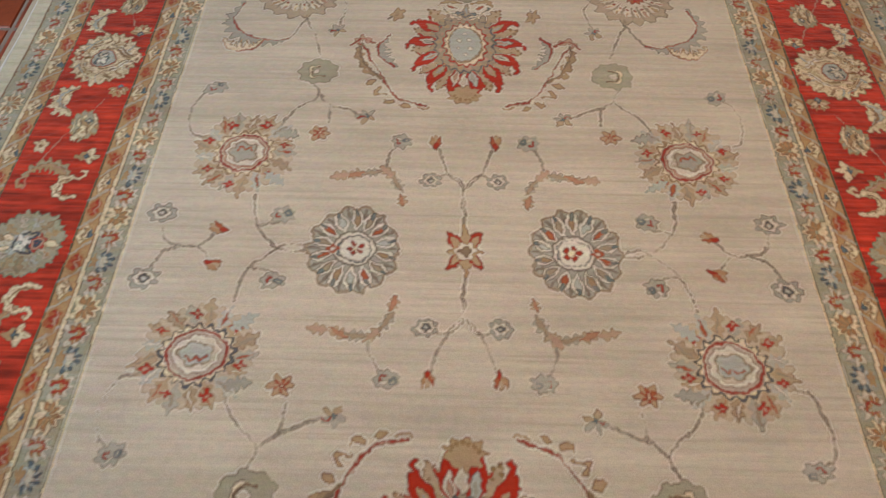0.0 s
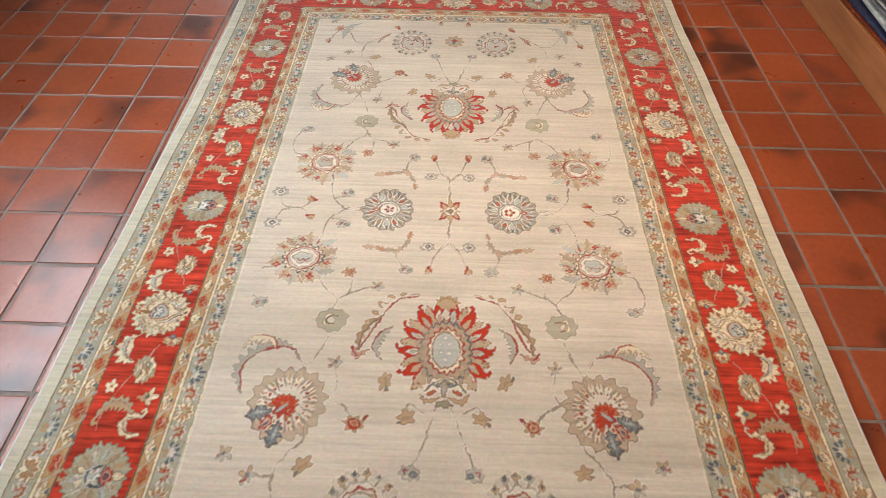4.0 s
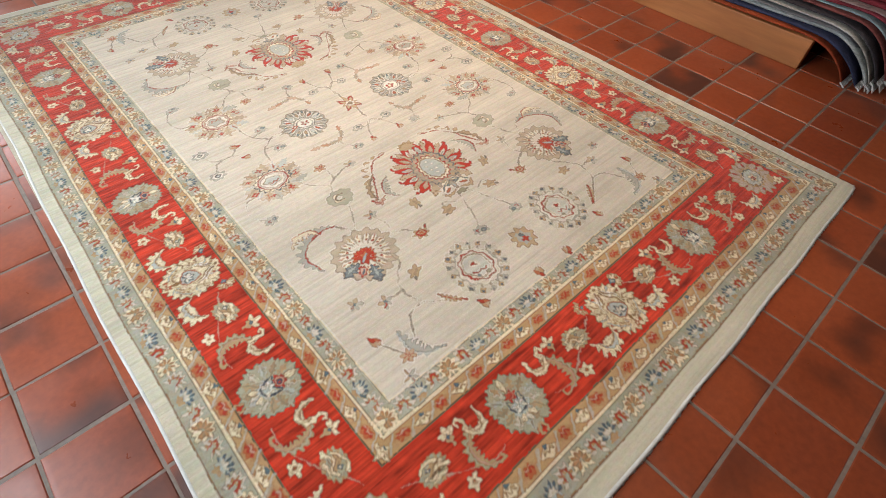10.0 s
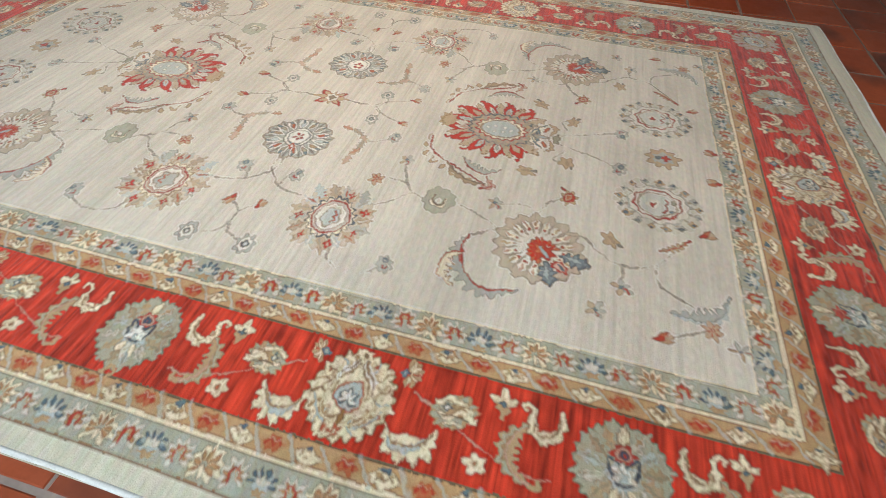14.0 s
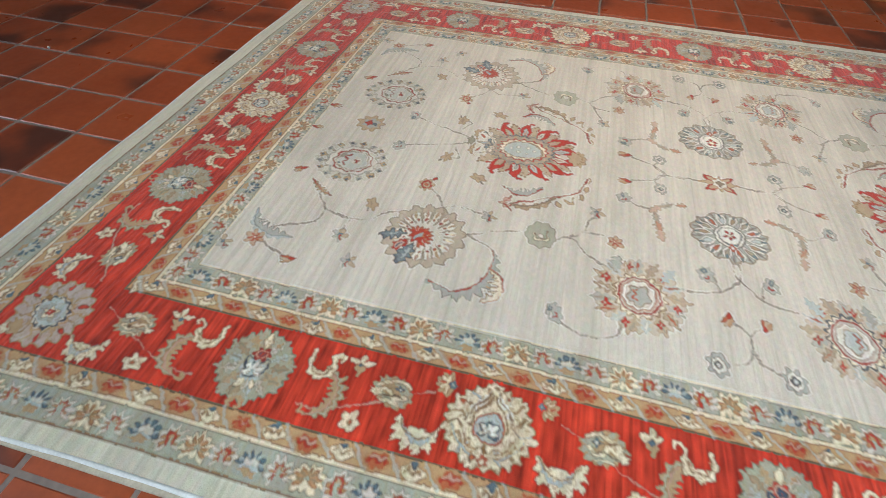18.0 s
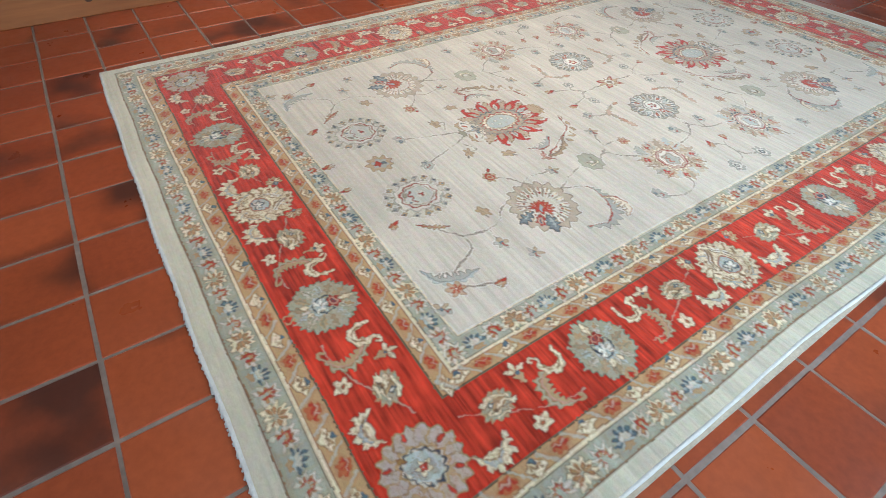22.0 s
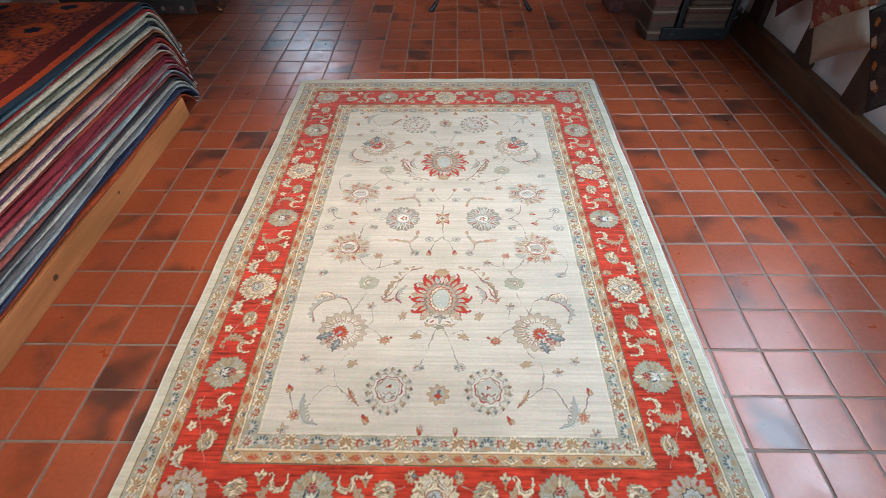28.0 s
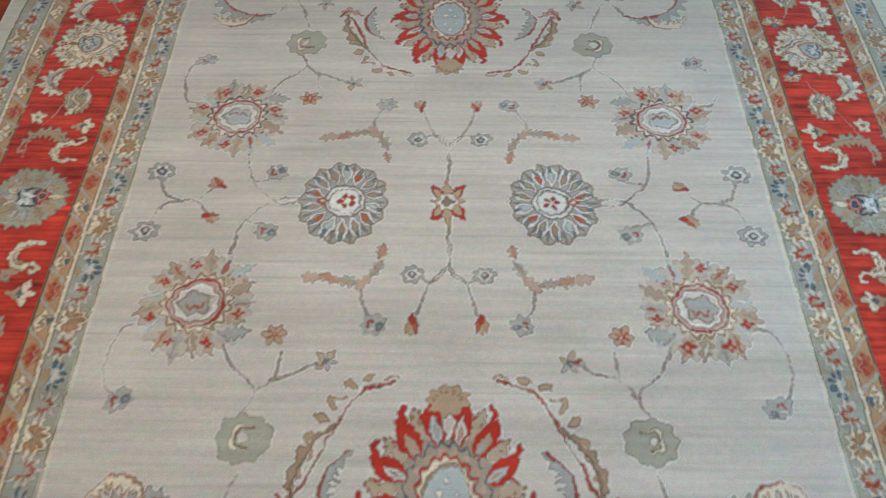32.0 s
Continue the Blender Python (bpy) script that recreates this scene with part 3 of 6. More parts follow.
def small_flower(x, y, kind, mx=1, my=1, turn=0.0, size=1.0):
    p = Pen(x, y, turn=turn, size=size, mx=mx, my=my, reach=0.06 * size)
    if kind == "star":
        p.oval(0, 0, 0.027, 0.022, "grey", lobes=7, amp=0.12)
        p.oval(0, 0, 0.019, 0.015, "cream", lobes=6, amp=0.10)
        p.ring(0, 0, 0.007, 0.006, 0.0022, "navy", lobes=4, amp=0.1)
        p.oval(0, 0, 0.004, 0.0035, "mist")
    elif kind == "orange":
        p.ink = 0.8
        p.oval(0, 0, 0.021, 0.018, "orange", lobes=6, amp=0.22)
        p.ink = 1.0
        p.petals(6, 0.004, 0.016, 0.0028, "rust", first=0.5)
        p.oval(0, 0, 0.006, 0.005, "madder")
        p.oval(0, 0, 0.0025, 0.0025, "ivory")
    elif kind == "bud":
        p.ink = 0.8
        p.leaf(0, -0.018, 0, 0.020, 0.0135, "tan", 2)
        p.ink = 1.0
        p.leaf(-0.002, -0.014, -0.010, 0.018, 0.0048, "rust")
        p.leaf(0.002, -0.014, 0.010, 0.018, 0.0048, "orange")
        p.leaf(0, -0.020, 0, 0.002, 0.0055, "madder")
    elif kind == "rose":
        p.oval(0, 0, 0.024, 0.019, "tan", lobes=7, amp=0.2)
        p.ring(0, 0, 0.015, 0.012, 0.0020, "madder")
        p.oval(0, 0, 0.006, 0.005, "rust", lobes=3, amp=0.2)
        p.leaf(-0.02, -0.012, -0.036, -0.022, 0.005, "madder")
    elif kind == "moth":
        p.ink = 0.8
        for a in (0.5, 1.5, 2.6, 3.9, 5.3):
            p.leaf(0, 0, 0.026 * math.cos(a), 0.022 * math.sin(a), 0.0058, "grey" if a < 3 else "tan")
        p.ink = 1.0
        p.oval(0, 0, 0.0052, 0.0048, "blue", lobes=4, amp=0.3)
        p.line([(0.005, 0.002), (0.012, 0.006), (0.018, 0.002)], 0.0016, "madder")
    elif kind == "grey":
        p.ink = 0.85
        p.oval(0, 0, 0.023, 0.018, "grey", lobes=7, amp=0.14)
        p.ink = 1.0
        p.line([(0.002, -0.006), (0.010, -0.006), (0.010, 0.004)], 0.0017, "madder")
        p.ring(-0.011, 0.003, 0.0050, 0.0045, 0.0018, "blue")
        p.leaf(-0.002, 0.006, 0.012, 0.010, 0.003, "cream")
    elif kind == "tan":
        p.oval(0, 0, 0.022, 0.015, "tan", lobes=5, amp=0.25)
        p.leaf(-0.012, 0, 0.012, 0.004, 0.004, "camel")
        p.leaf(0.01, 0.01, 0.026, 0.016, 0.003, "line")


for y, my in ((0.468, 1), (-0.524, -1)):
    palmette(0.0, y, my)
for m in (1, -1):
    rosette(m * 0.194, CY, m)
for x, y, mx, my in quarters(0.388, 0.655):
    fan(x, y, mx, my)
for x, y, mx, my in quarters(0.423, 0.205):
    aster(x, y, mx, my, my < 0 and mx < 0 or my < 0)
for x, y, mx, my in quarters(0.175, 0.872):
    shield(x, y, mx, my)
# the middle flower and the small palmettes near the ends
p = Pen(0, CY, reach=0.1)
for a in (0.75, 2.39, 3.89, 5.53):
    p.leaf(0, 0, 0.042 * math.cos(a), 0.058 * math.sin(a), 0.011, "madder")
    p.leaf(0.01 * math.cos(a), 0.01 * math.sin(a), 0.034 * math.cos(a), 0.046 * math.sin(a), 0.006, "tan")
for a in (0, 1.57, 3.14, 4.71):
    p.leaf(0, 0, 0.034 * math.cos(a), 0.055 * math.sin(a), 0.010, "tan", 2)
p.oval(0, 0, 0.017, 0.017, "cream", lobes=6, amp=0.15)
p.oval(0, 0, 0.009, 0.009, "brown", lobes=4, amp=0.2)
for x, y, mx, my in quarters(0.0, 0.885):
    p = Pen(x, y, my=my, reach=0.08)
    p.oval(0, 0, 0.036, 0.036, "tan", lobes=9, amp=0.16)
    p.oval(0, 0, 0.022, 0.022, "grey", lobes=6, amp=0.16)
    p.oval(0, 0.006, 0.012, 0.011, "madder", lobes=4, amp=0.25)
    p.oval(0, -0.01, 0.006, 0.006, "navy")
# round leaves with a curl
for x, y, mx, my in quarters(0.308, 0.417):
    p = Pen(x, y, mx=mx, my=my, reach=0.09)
    p.oval(0, 0, 0.041, 0.035, "sage", lobes=9, amp=0.06)
    p.plume([(-0.006, 0.014), (0.012, 0.008), (0.008, -0.012), (-0.014, -0.014)], 0.010, "ivory", "brown", 1, 3)
    p.oval(0.002, 0, 0.007, 0.008, "cream")
# sickle leaves
for x, y, mx, my in quarters(0.17, 0.43):
    p = Pen(x, y, mx=mx, my=my, reach=0.17)
    o = lambda pts: [(a - 0.17, b - 0.43) for a, b in pts]
    p.plume(o([(0.081, 0.328), (0.132, 0.346), (0.161, 0.38), (0.185, 0.422), (0.21, 0.476), (0.235, 0.505)]), 0.036, "tan", None, -1, 8)
    p.plume(o([(0.081, 0.328), (0.132, 0.346), (0.161, 0.38), (0.185, 0.422), (0.21, 0.476), (0.235, 0.505)]), 0.026, "cream", "madder", -1, 11)
    p.plume(o([(0.175, 0.40), (0.205, 0.43), (0.225, 0.47), (0.225, 0.50)]), 0.016, "camel", "brown", -1, 5)
    p.plume(o([(0.148, 0.433), (0.178, 0.455), (0.187, 0.492), (0.164, 0.527)]), 0.027, "grey", "madder", 1, 7)
    p.plume(o([(0.195, 0.50), (0.225, 0.515), (0.245, 0.495)]), 0.012, "pink", "madder", 0, 4)
for x, y, mx, my in quarters(0.47, 0.53):
    p = Pen(x, y, mx=mx, my=my, reach=0.16)
    o = lambda pts: [(a - 0.47, b - 0.53) for a, b in pts]
    p.plume(o([(0.502, 0.615), (0.515, 0.562), (0.483, 0.518), (0.428, 0.498), (0.39, 0.505)]), 0.030, "grey", "madder", 1, 11)
    p.plume(o([(0.502, 0.615), (0.515, 0.562), (0.483, 0.518), (0.428, 0.498)]), 0.012, "cream", "madder", -1, 9)
    p.plume(o([(0.524, 0.497), (0.501, 0.47), (0.455, 0.472), (0.432, 0.503)]), 0.030, "tan", "red", -1, 9)
    p.plume(o([(0.524, 0.497), (0.501, 0.47), (0.455, 0.475), (0.44, 0.50)]), 0.020, "ivory", None, -1, 9)
for x, y, mx, my in quarters(0.45, 0.94):
    p = Pen(x, y, mx=mx, my=my, reach=0.12)
    o = lambda pts: [(a - 0.45, b - 0.94) for a, b in pts]
    p.plume(o([(0.472, 0.89), (0.475, 0.935), (0.455, 0.975), (0.405, 0.99)]), 0.030, "grey", "navy", 1, 8)
    p.plume(o([(0.472, 0.89), (0.475, 0.935), (0.455, 0.975), (0.405, 0.99)]), 0.011, "mist", None, -1, 7)
for x, y, mx, my in quarters(0.30, 0.90):
    p = Pen(x, y, mx=mx, my=my, reach=0.08)
    p.plume([(0.02, -0.03), (0.0, 0.0), (-0.028, 0.03)], 0.011, "tan", "madder", 0, 6)
for x, y, mx, my in quarters(0.18, 0.155):
    p = Pen(x, y, mx=mx, my=my, reach=0.12)
    o = lambda pts: [(a - 0.18, b - 0.155) for a, b in pts]
    for (a, b), (c, d), dye in (((0.255, 0.150), (0.215, 0.158), "tan"), ((0.222, 0.150), (0.185, 0.166), "rust"), ((0.195, 0.158), (0.152, 0.170), "camel"),
                                ((0.160, 0.178), (0.128, 0.150), "tan"), ((0.135, 0.160), (0.112, 0.118), "camel"), ((0.120, 0.118), (0.112, 0.088), "rust")):
        q = o([(a, b), (c, d)])
        p.ink = 0.7
        p.leaf(*q[0], *q[1], 0.012, "grey" if dye == "camel" else "tan", 3)
        p.leaf(*q[0], *q[1], 0.005, dye if dye != "tan" else "pink")
SMALL = [(0.544, 0.066, "star", 0), (0.325, 0.067, "grey", 0), (0.433, 0.036, "bud", 1.2), (0.512, 0.364, "grey", 0.4), (0.282, 0.255, "orange", 0),
         (0.123, 0.239, "grey", 0), (0.058, 0.238, "bud", 0), (0.060, 0.149, "star", 0), (0.197, 0.298, "moth", 0.3), (0.212, 0.685, "rose", 0), (0.280, 0.536, "moth", 0.5),
         (0.089, 0.668, "tan", 0), (0.075, 0.79, "grey", 0), (0.060, 0.997, "bud", 3.1), (0.318, 0.777, "tan", 0.4), (0.434, 0.804, "moth", 0.6),
         (0.490, 0.955, "orange", 0.3), (0.528, 0.872, "bud", 0.4), (0.246, 0.964, "bud", 0.6), (0.50, 0.76, "moth", 0), (0.15, 0.58, "tan", 1.2), (0.520, 1.0, "moth", 1.0)]
for x, v, kind, turn in SMALL:
    for px, py, mx, my in quarters(x, v):
        size = 0.72 if kind in ("star",) and x < 0.1 else 0.9
        small_flower(px, py, kind, mx, my, turn, size)


# ---- the red border: one repeat, laid along the four sides ----
def big_ivory(p):
    p.oval(0, 0, 0.071, 0.075, "tan", lobes=23, amp=0.05)
    p.oval(0, 0, 0.068, 0.072, "ivory", lobes=23, amp=0.06)
    for k in range(7):
        a = 0.45 + 2 * math.pi * k / 7
        p.leaf(0.030 * math.cos(a), 0.032 * math.sin(a), 0.077 * math.cos(a + 0.12), 0.081 * math.sin(a + 0.12), 0.015, "ivory", 3)
    for k in range(17):
        a = 2 * math.pi * (k + 0.5) / 17
        c, s = math.cos(a), math.sin(a)
        p.line([(0.040 * c, 0.043 * s), (0.050 * c - 0.006 * s, 0.053 * s + 0.006 * c), (0.064 * c - 0.002 * s, 0.068 * s)], 0.0019, ("tan", "camel", "mist")[k % 3])
        if k % 4 == 1:
            p.oval(0.058 * c, 0.061 * s, 0.0040, 0.0040, "rust")
    p.ink = 0.6
    p.oval(0, 0.002, 0.047, 0.047, "tan", lobes=11, amp=0.08)
    p.ink = 1.0
    p.oval(0, 0.002, 0.043, 0.043, "ivory", lobes=11, amp=0.10)
    for m in (1, -1):
        p.plume([(m * 0.006, 0.064), (m * 0.014, 0.044), (m * 0.030, 0.030), (m * 0.037, 0.004)], 0.0078, "white", "camel", 0, 4, 0.0013)
        p.line([(m * 0.004, 0.052), (m * 0.012, 0.034), (m * 0.027, 0.020), (m * 0.029, -0.004)], 0.0014, "camel")
        p.plume([(m * 0.010, -0.050), (m * 0.032, -0.040), (m * 0.044, -0.012)], 0.0070, "tan", "ivory", 0, 5, 0.0012)
        p.line([(m * 0.024, -0.052), (m * 0.044, -0.036), (m * 0.056, -0.014)], 0.0014, "mist")
    p.oval(0, -0.004, 0.0255, 0.0265, "rust", lobes=3, amp=0.05)
    p.oval(0, -0.004, 0.0226, 0.0236, "mist", lobes=3, amp=0.05)
    p.petals(5, 0.001, 0.019, 0.0054, "blue", first=1.57, span=4.2, cy=-0.010)
    p.petals(5, 0.001, 0.016, 0.0034, "white", first=1.57, span=3.6, cy=-0.011)
    p.leaf(0, -0.026, 0, -0.054, 0.0042, "gold")
    p.oval(0, -0.060, 0.0085, 0.0075, "rust", lobes=5, amp=0.2)
    p.oval(0, -0.060, 0.0035, 0.003, "ivory")
    p.oval(0, 0.070, 0.014, 0.009, "ivory", lobes=5, amp=0.2)
    p.oval(0, 0.070, 0.005, 0.004, "camel")


def big_sage(p):
    p.oval(0, 0, 0.066, 0.070, "olive", lobes=27, amp=0.045)
    p.oval(0, 0, 0.063, 0.067, "sage", lobes=27, amp=0.055)
    for k in range(8):
        a = 0.39 + 2 * math.pi * k / 8
        p.leaf(0.034 * math.cos(a), 0.036 * math.sin(a), 0.073 * math.cos(a + 0.15), 0.077 * math.sin(a + 0.15), 0.014, "sage", 3)
    p.ink = 0.75
    for k in range(13):
        a = 1.57 + 2 * math.pi * k / 13
        c, s = math.cos(a), math.sin(a)
        p.leaf(0.024 * c, 0.026 * s, 0.062 * c, 0.066 * s, 0.0098, ("tan", "cream", "mist", "camel")[k % 4], 3)
        p.line([(0.030 * c, 0.032 * s), (0.045 * c - 0.003 * s, 0.048 * s + 0.003 * c), (0.057 * c, 0.061 * s)], 0.0010, "olive")
    p.ink = 1.0
    p.oval(0, -0.010, 0.024, 0.020, "mist", lobes=5, amp=0.12)
    p.line([(-0.020, 0.000), (-0.014, -0.016), (0.0, -0.022), (0.014, -0.016), (0.020, 0.000)], 0.0019, "navy")
    p.petals(5, 0.003, 0.019, 0.0040, "white", first=1.57, span=4.0, cy=-0.010)
    p.oval(0, 0.022, 0.0150, 0.0130, "madder", lobes=6, amp=0.2)
    p.ring(0, 0.022, 0.0085, 0.0075, 0.0013, "pink")
    p.ring(0, 0.022, 0.0042, 0.0038, 0.0010, "navy")
    for m in (1, -1):
        p.line([(m * 0.020, -0.002), (m * 0.018, 0.016), (m * 0.006, 0.006)], 0.0014, "navy")
        p.leaf(m * 0.008, -0.026, m * 0.016, -0.046, 0.0055, "ivory")
        p.leaf(m * 0.016, 0.038, m * 0.026, 0.056, 0.006, "tan", 2)
        p.line([(m * 0.004, -0.066), (m * 0.012, -0.078), (m * 0.006, -0.082)], 0.0028, "tan")
    p.leaf(0, 0.034, 0, 0.066, 0.0065, "ivory")
    p.leaf(0, -0.026, 0, -0.052, 0.0050, "cream")


def middle_flower(p):
    p.oval(0, 0, 0.036, 0.027, "tan", turn=-0.35, lobes=13, amp=0.08)
    p.oval(0, 0, 0.032, 0.0235, "sage", turn=-0.35, lobes=11, amp=0.12)
    p.oval(-0.006, 0.004, 0.020, 0.012, "tan", turn=-0.5, lobes=7, amp=0.15)
    p.line([(-0.026, 0.006), (-0.010, 0.016), (0.010, 0.020), (0.026, 0.012)], 0.0036, "ivory")
    p.line([(-0.028, -0.006), (-0.010, 0.002), (0.004, -0.012), (0.022, -0.006)], 0.0036, "ivory")
    p.line([(-0.016, -0.020), (-0.004, -0.018), (0.012, -0.021)], 0.0024, "ivory")
    p.line([(-0.022, 0.012), (-0.004, 0.008), (0.016, 0.004)], 0.0011, "camel")
    p.line([(-0.020, -0.011), (0.0, -0.007), (0.018, -0.009)], 0.0011, "brown")
    p.oval(0.010, 0.006, 0.0052, 0.0048, "blue", lobes=4, amp=0.2)
    p.oval(0.010, 0.006, 0.0022, 0.0022, "white")
    p.oval(-0.030, -0.008, 0.008, 0.006, "ivory", lobes=5, amp=0.2)


def hook(p):
    tail = [(0.010, 0.030), (0.034, 0.010), (0.043, -0.018), (0.034, -0.046), (0.004, -0.062)]
    p.plume(tail, 0.0190, "olive", None, 0, 8)
    p.plume(tail, 0.0175, "tan", None, 0, 8)
    p.plume(tail, 0.0125, "sage", None, 1, 8)
    p.plume(tail, 0.0060, "camel", "pink", 1, 8, 0.0012)
    p.line([(0.004, -0.062), (-0.006, -0.060), (-0.004, -0.052)], 0.0034, "tan")
    u = [(-0.026, 0.056), (-0.027, 0.034), (-0.016, 0.015), (0.006, 0.014), (0.018, 0.030), (0.014, 0.050), (0.024, 0.060)]
    p.plume(u, 0.0105, "tan", None, 0, 7)
    p.plume(u, 0.0092, "ivory", None, 0, 7)
    p.line(u, 0.0034, "ivory")
    p.line([(0.014, 0.050), (0.022, 0.060), (0.031, 0.056), (0.028, 0.049)], 0.0028, "ivory")
    p.oval(-0.006, 0.013, 0.014, 0.009, "ivory", lobes=7, amp=0.15)
    p.line([(-0.023, 0.046), (-0.022, 0.030), (-0.012, 0.016), (0.006, 0.017), (0.014, 0.032)], 0.0010, "camel")
    p.oval(0.030, 0.056, 0.0042, 0.0042, "ivory")


def crescent(p):
    arc = [(-0.036, 0.022), (-0.020, -0.002), (0.010, -0.006), (0.034, 0.018)]
    p.oval(0, -0.004, 0.027, 0.015, "ivory", lobes=9, amp=0.08)
    p.plume(arc, 0.0300, "ivory", None, -1, 7)
    p.plume(arc, 0.0080, "ivory", None, 1, 3)
    p.plume([(-0.026, 0.010), (-0.010, -0.010), (0.014, -0.010), (0.028, 0.010)], 0.0060, "mist", None, 0, 5)
    p.line([(-0.034, 0.020), (-0.018, -0.002), (0.010, -0.005), (0.033, 0.018)], 0.0010, "camel")


def blossom(p):
    p.oval(0, 0, 0.0155, 0.0145, "ivory", lobes=5, amp=0.2)
    p.oval(0, 0, 0.0045, 0.0045, "tan")
    p.oval(0, 0, 0.0022, 0.0022, "rust")


def bell(p):
    p.leaf(0, -0.028, 0, 0.012, 0.011, "tan", 2)
    p.petals(3, 0.0, 0.024, 0.0062, "ivory", first=1.57, span=2.4)
    p.oval(0, -0.002, 0.0050, 0.0045, "blue", lobes=4, amp=0.2)


def corner(p):
    p.oval(0, 0, 0.074, 0.070, "tan", lobes=17, amp=0.06)
    p.oval(0, 0, 0.070, 0.066, "pinkgrey", lobes=17, amp=0.07)
    for k in range(17):
        a = 2 * math.pi * (k + 0.5) / 17
        c, s = math.cos(a), math.sin(a)
        p.line([(0.046 * c, 0.040 * s), (0.056 * c - 0.005 * s, 0.050 * s + 0.005 * c), (0.065 * c, 0.060 * s)], 0.0014, "camel" if k % 2 else "tan")
        if k % 3 == 0:
            p.leaf(0.050 * c, 0.046 * s, 0.068 * c, 0.064 * s, 0.0042, "madder")
    p.oval(0, 0, 0.046, 0.040, "tan", lobes=13, amp=0.08)
    p.oval(0, 0, 0.040, 0.034, "cream", lobes=13, amp=0.05)
    p.ring(0, 0, 0.037, 0.031, 0.0016, "navy", lobes=11, amp=0.07)
    p.oval(0, 0, 0.034, 0.028, "mist", lobes=7, amp=0.06)
    p.oval(0.0, -0.004, 0.022, 0.017, "grey", lobes=5, amp=0.15)
    p.petals(5, 0.002, 0.017, 0.0045, "ivory", cy=-0.002)
    p.petals(4, 0.001, 0.010, 0.0040, "madder", cy=-0.002)
    p.leaf(-0.05, -0.002, -0.03, 0.0, 0.005, "gold")
    p.oval(0, -0.058, 0.018, 0.011, "tan", lobes=6, amp=0.15)


def laid(fn, s, n, side, ms=1, turn=0.0, size=1.0):
    """Paint a border motif s along and n outwards from the middle of the red band on one side."""
    if side in "ns":
        my = 1 if side == "n" else -1
        p = Pen(s, my * (1.231 + n), turn, size, mx=ms, my=-my, reach=0.11)
    else:
        mx = 1 if side == "e" else -1
        p = Pen(mx * (0.774 + n), s, turn, size, reach=0.11)
        u, v = p.u.copy(), p.v.copy()
        p.u, p.v = ms * v, -mx * u
    p.r, p.a = np.hypot(p.u, p.v), np.arctan2(p.v, p.u)
    fn(p)


def run_of(side, stations):
    """Stations: (place, kind) of the large flowers along a side; the rest lies between them."""
    for (a, ka), (b, kb) in zip(stations, stations[1:]):
        d, sage_first = b - a, ka == "sage"
        f = (lambda q: a + q * d) if sage_first else (lambda q: b - q * d)
        e = 1 if sage_first else -1
        if "sage" in (ka, kb):
            laid(lambda p: p.line([(-0.5 * abs(d), 0.02), (-0.2 * abs(d), -0.05), (0.1, 0.03), (0.1, 0.03)], 0.0011, "pink"), f(0.5), 0, side, e, size=1)
            laid(hook, f(0.28), 0.0, side, e)
            laid(blossom, f(0.48), 0.052, side, e)
            laid(bell, f(0.43), -0.050, side, e)
            laid(middle_flower, f(0.60), -0.016, side, e)
            if "corner" in (ka, kb):
                laid(crescent, f(0.74), 0.050, side, e, size=0.92)
            else:
                laid(crescent, f(0.745), 0.046, side, e)
                laid(lambda p: small_dot(p), f(0.80), -0.058, side, e)
    for s, kind in stations:
        if kind == "sage":
            laid(big_sage, s, 0.0, side)
        elif kind == "ivory":
            laid(big_ivory, s, 0.0, side)


def small_dot(p):
    p.petals(6, 0.002, 0.024, 0.0060, "tan", first=3.14, span=3.0, cx=0.006)
    p.petals(5, 0.004, 0.020, 0.0026, "ivory", first=3.14, span=2.6, cx=0.006)
    p.oval(0.011, 0, 0.0068, 0.0062, "blue", lobes=4, amp=0.2)
    p.oval(0.011, 0, 0.003, 0.003, "sky")
    p.leaf(-0.012, 0, 0.0, 0, 0.003, "rust")


for side in "ns":
    run_of(side, [(-0.774, "corner"), (-0.378, "sage"), (0.004, "ivory"), (0.378, "sage"), (0.774, "corner")])
for side in "ew":
    run_of(side, [(-1.231, "corner"), (-0.845, "sage"), (-0.44, "ivory"), (-0.035, "sage"), (0.41, "ivory"), (0.825, "sage"), (1.231, "corner")])
for mx in (1, -1):
    for my in (1, -1):
        corner(Pen(mx * 0.774, my * 1.231, turn=mx * my * -0.8 + (math.pi if my > 0 else 0), reach=0.12))
        blossom(Pen(mx * 0.832, my * 1.292, reach=0.05))


# ---- guard borders ----
def guards(half_w, half_l, step, kinds, across):
    for side, half, dist in (("n", half_w, half_l), ("s", half_w, half_l), ("e", half_l, half_w), ("w", half_l, half_w)):
        n = int(round(2 * half / step))
        for k in range(n + 1):
            s = -half + 2 * half * k / n
            sign = 1 if side in "ne" else -1
            x, y = (s, sign * dist) if side in "ns" else (sign * dist, s)
            p = Pen(x, y, reach=0.04)
            if side in "ew":
                p.u, p.v = p.v.copy(), -sign * p.u.copy()
            else:
                p.v = -sign * p.v
            kinds[k % len(kinds)](p, across)


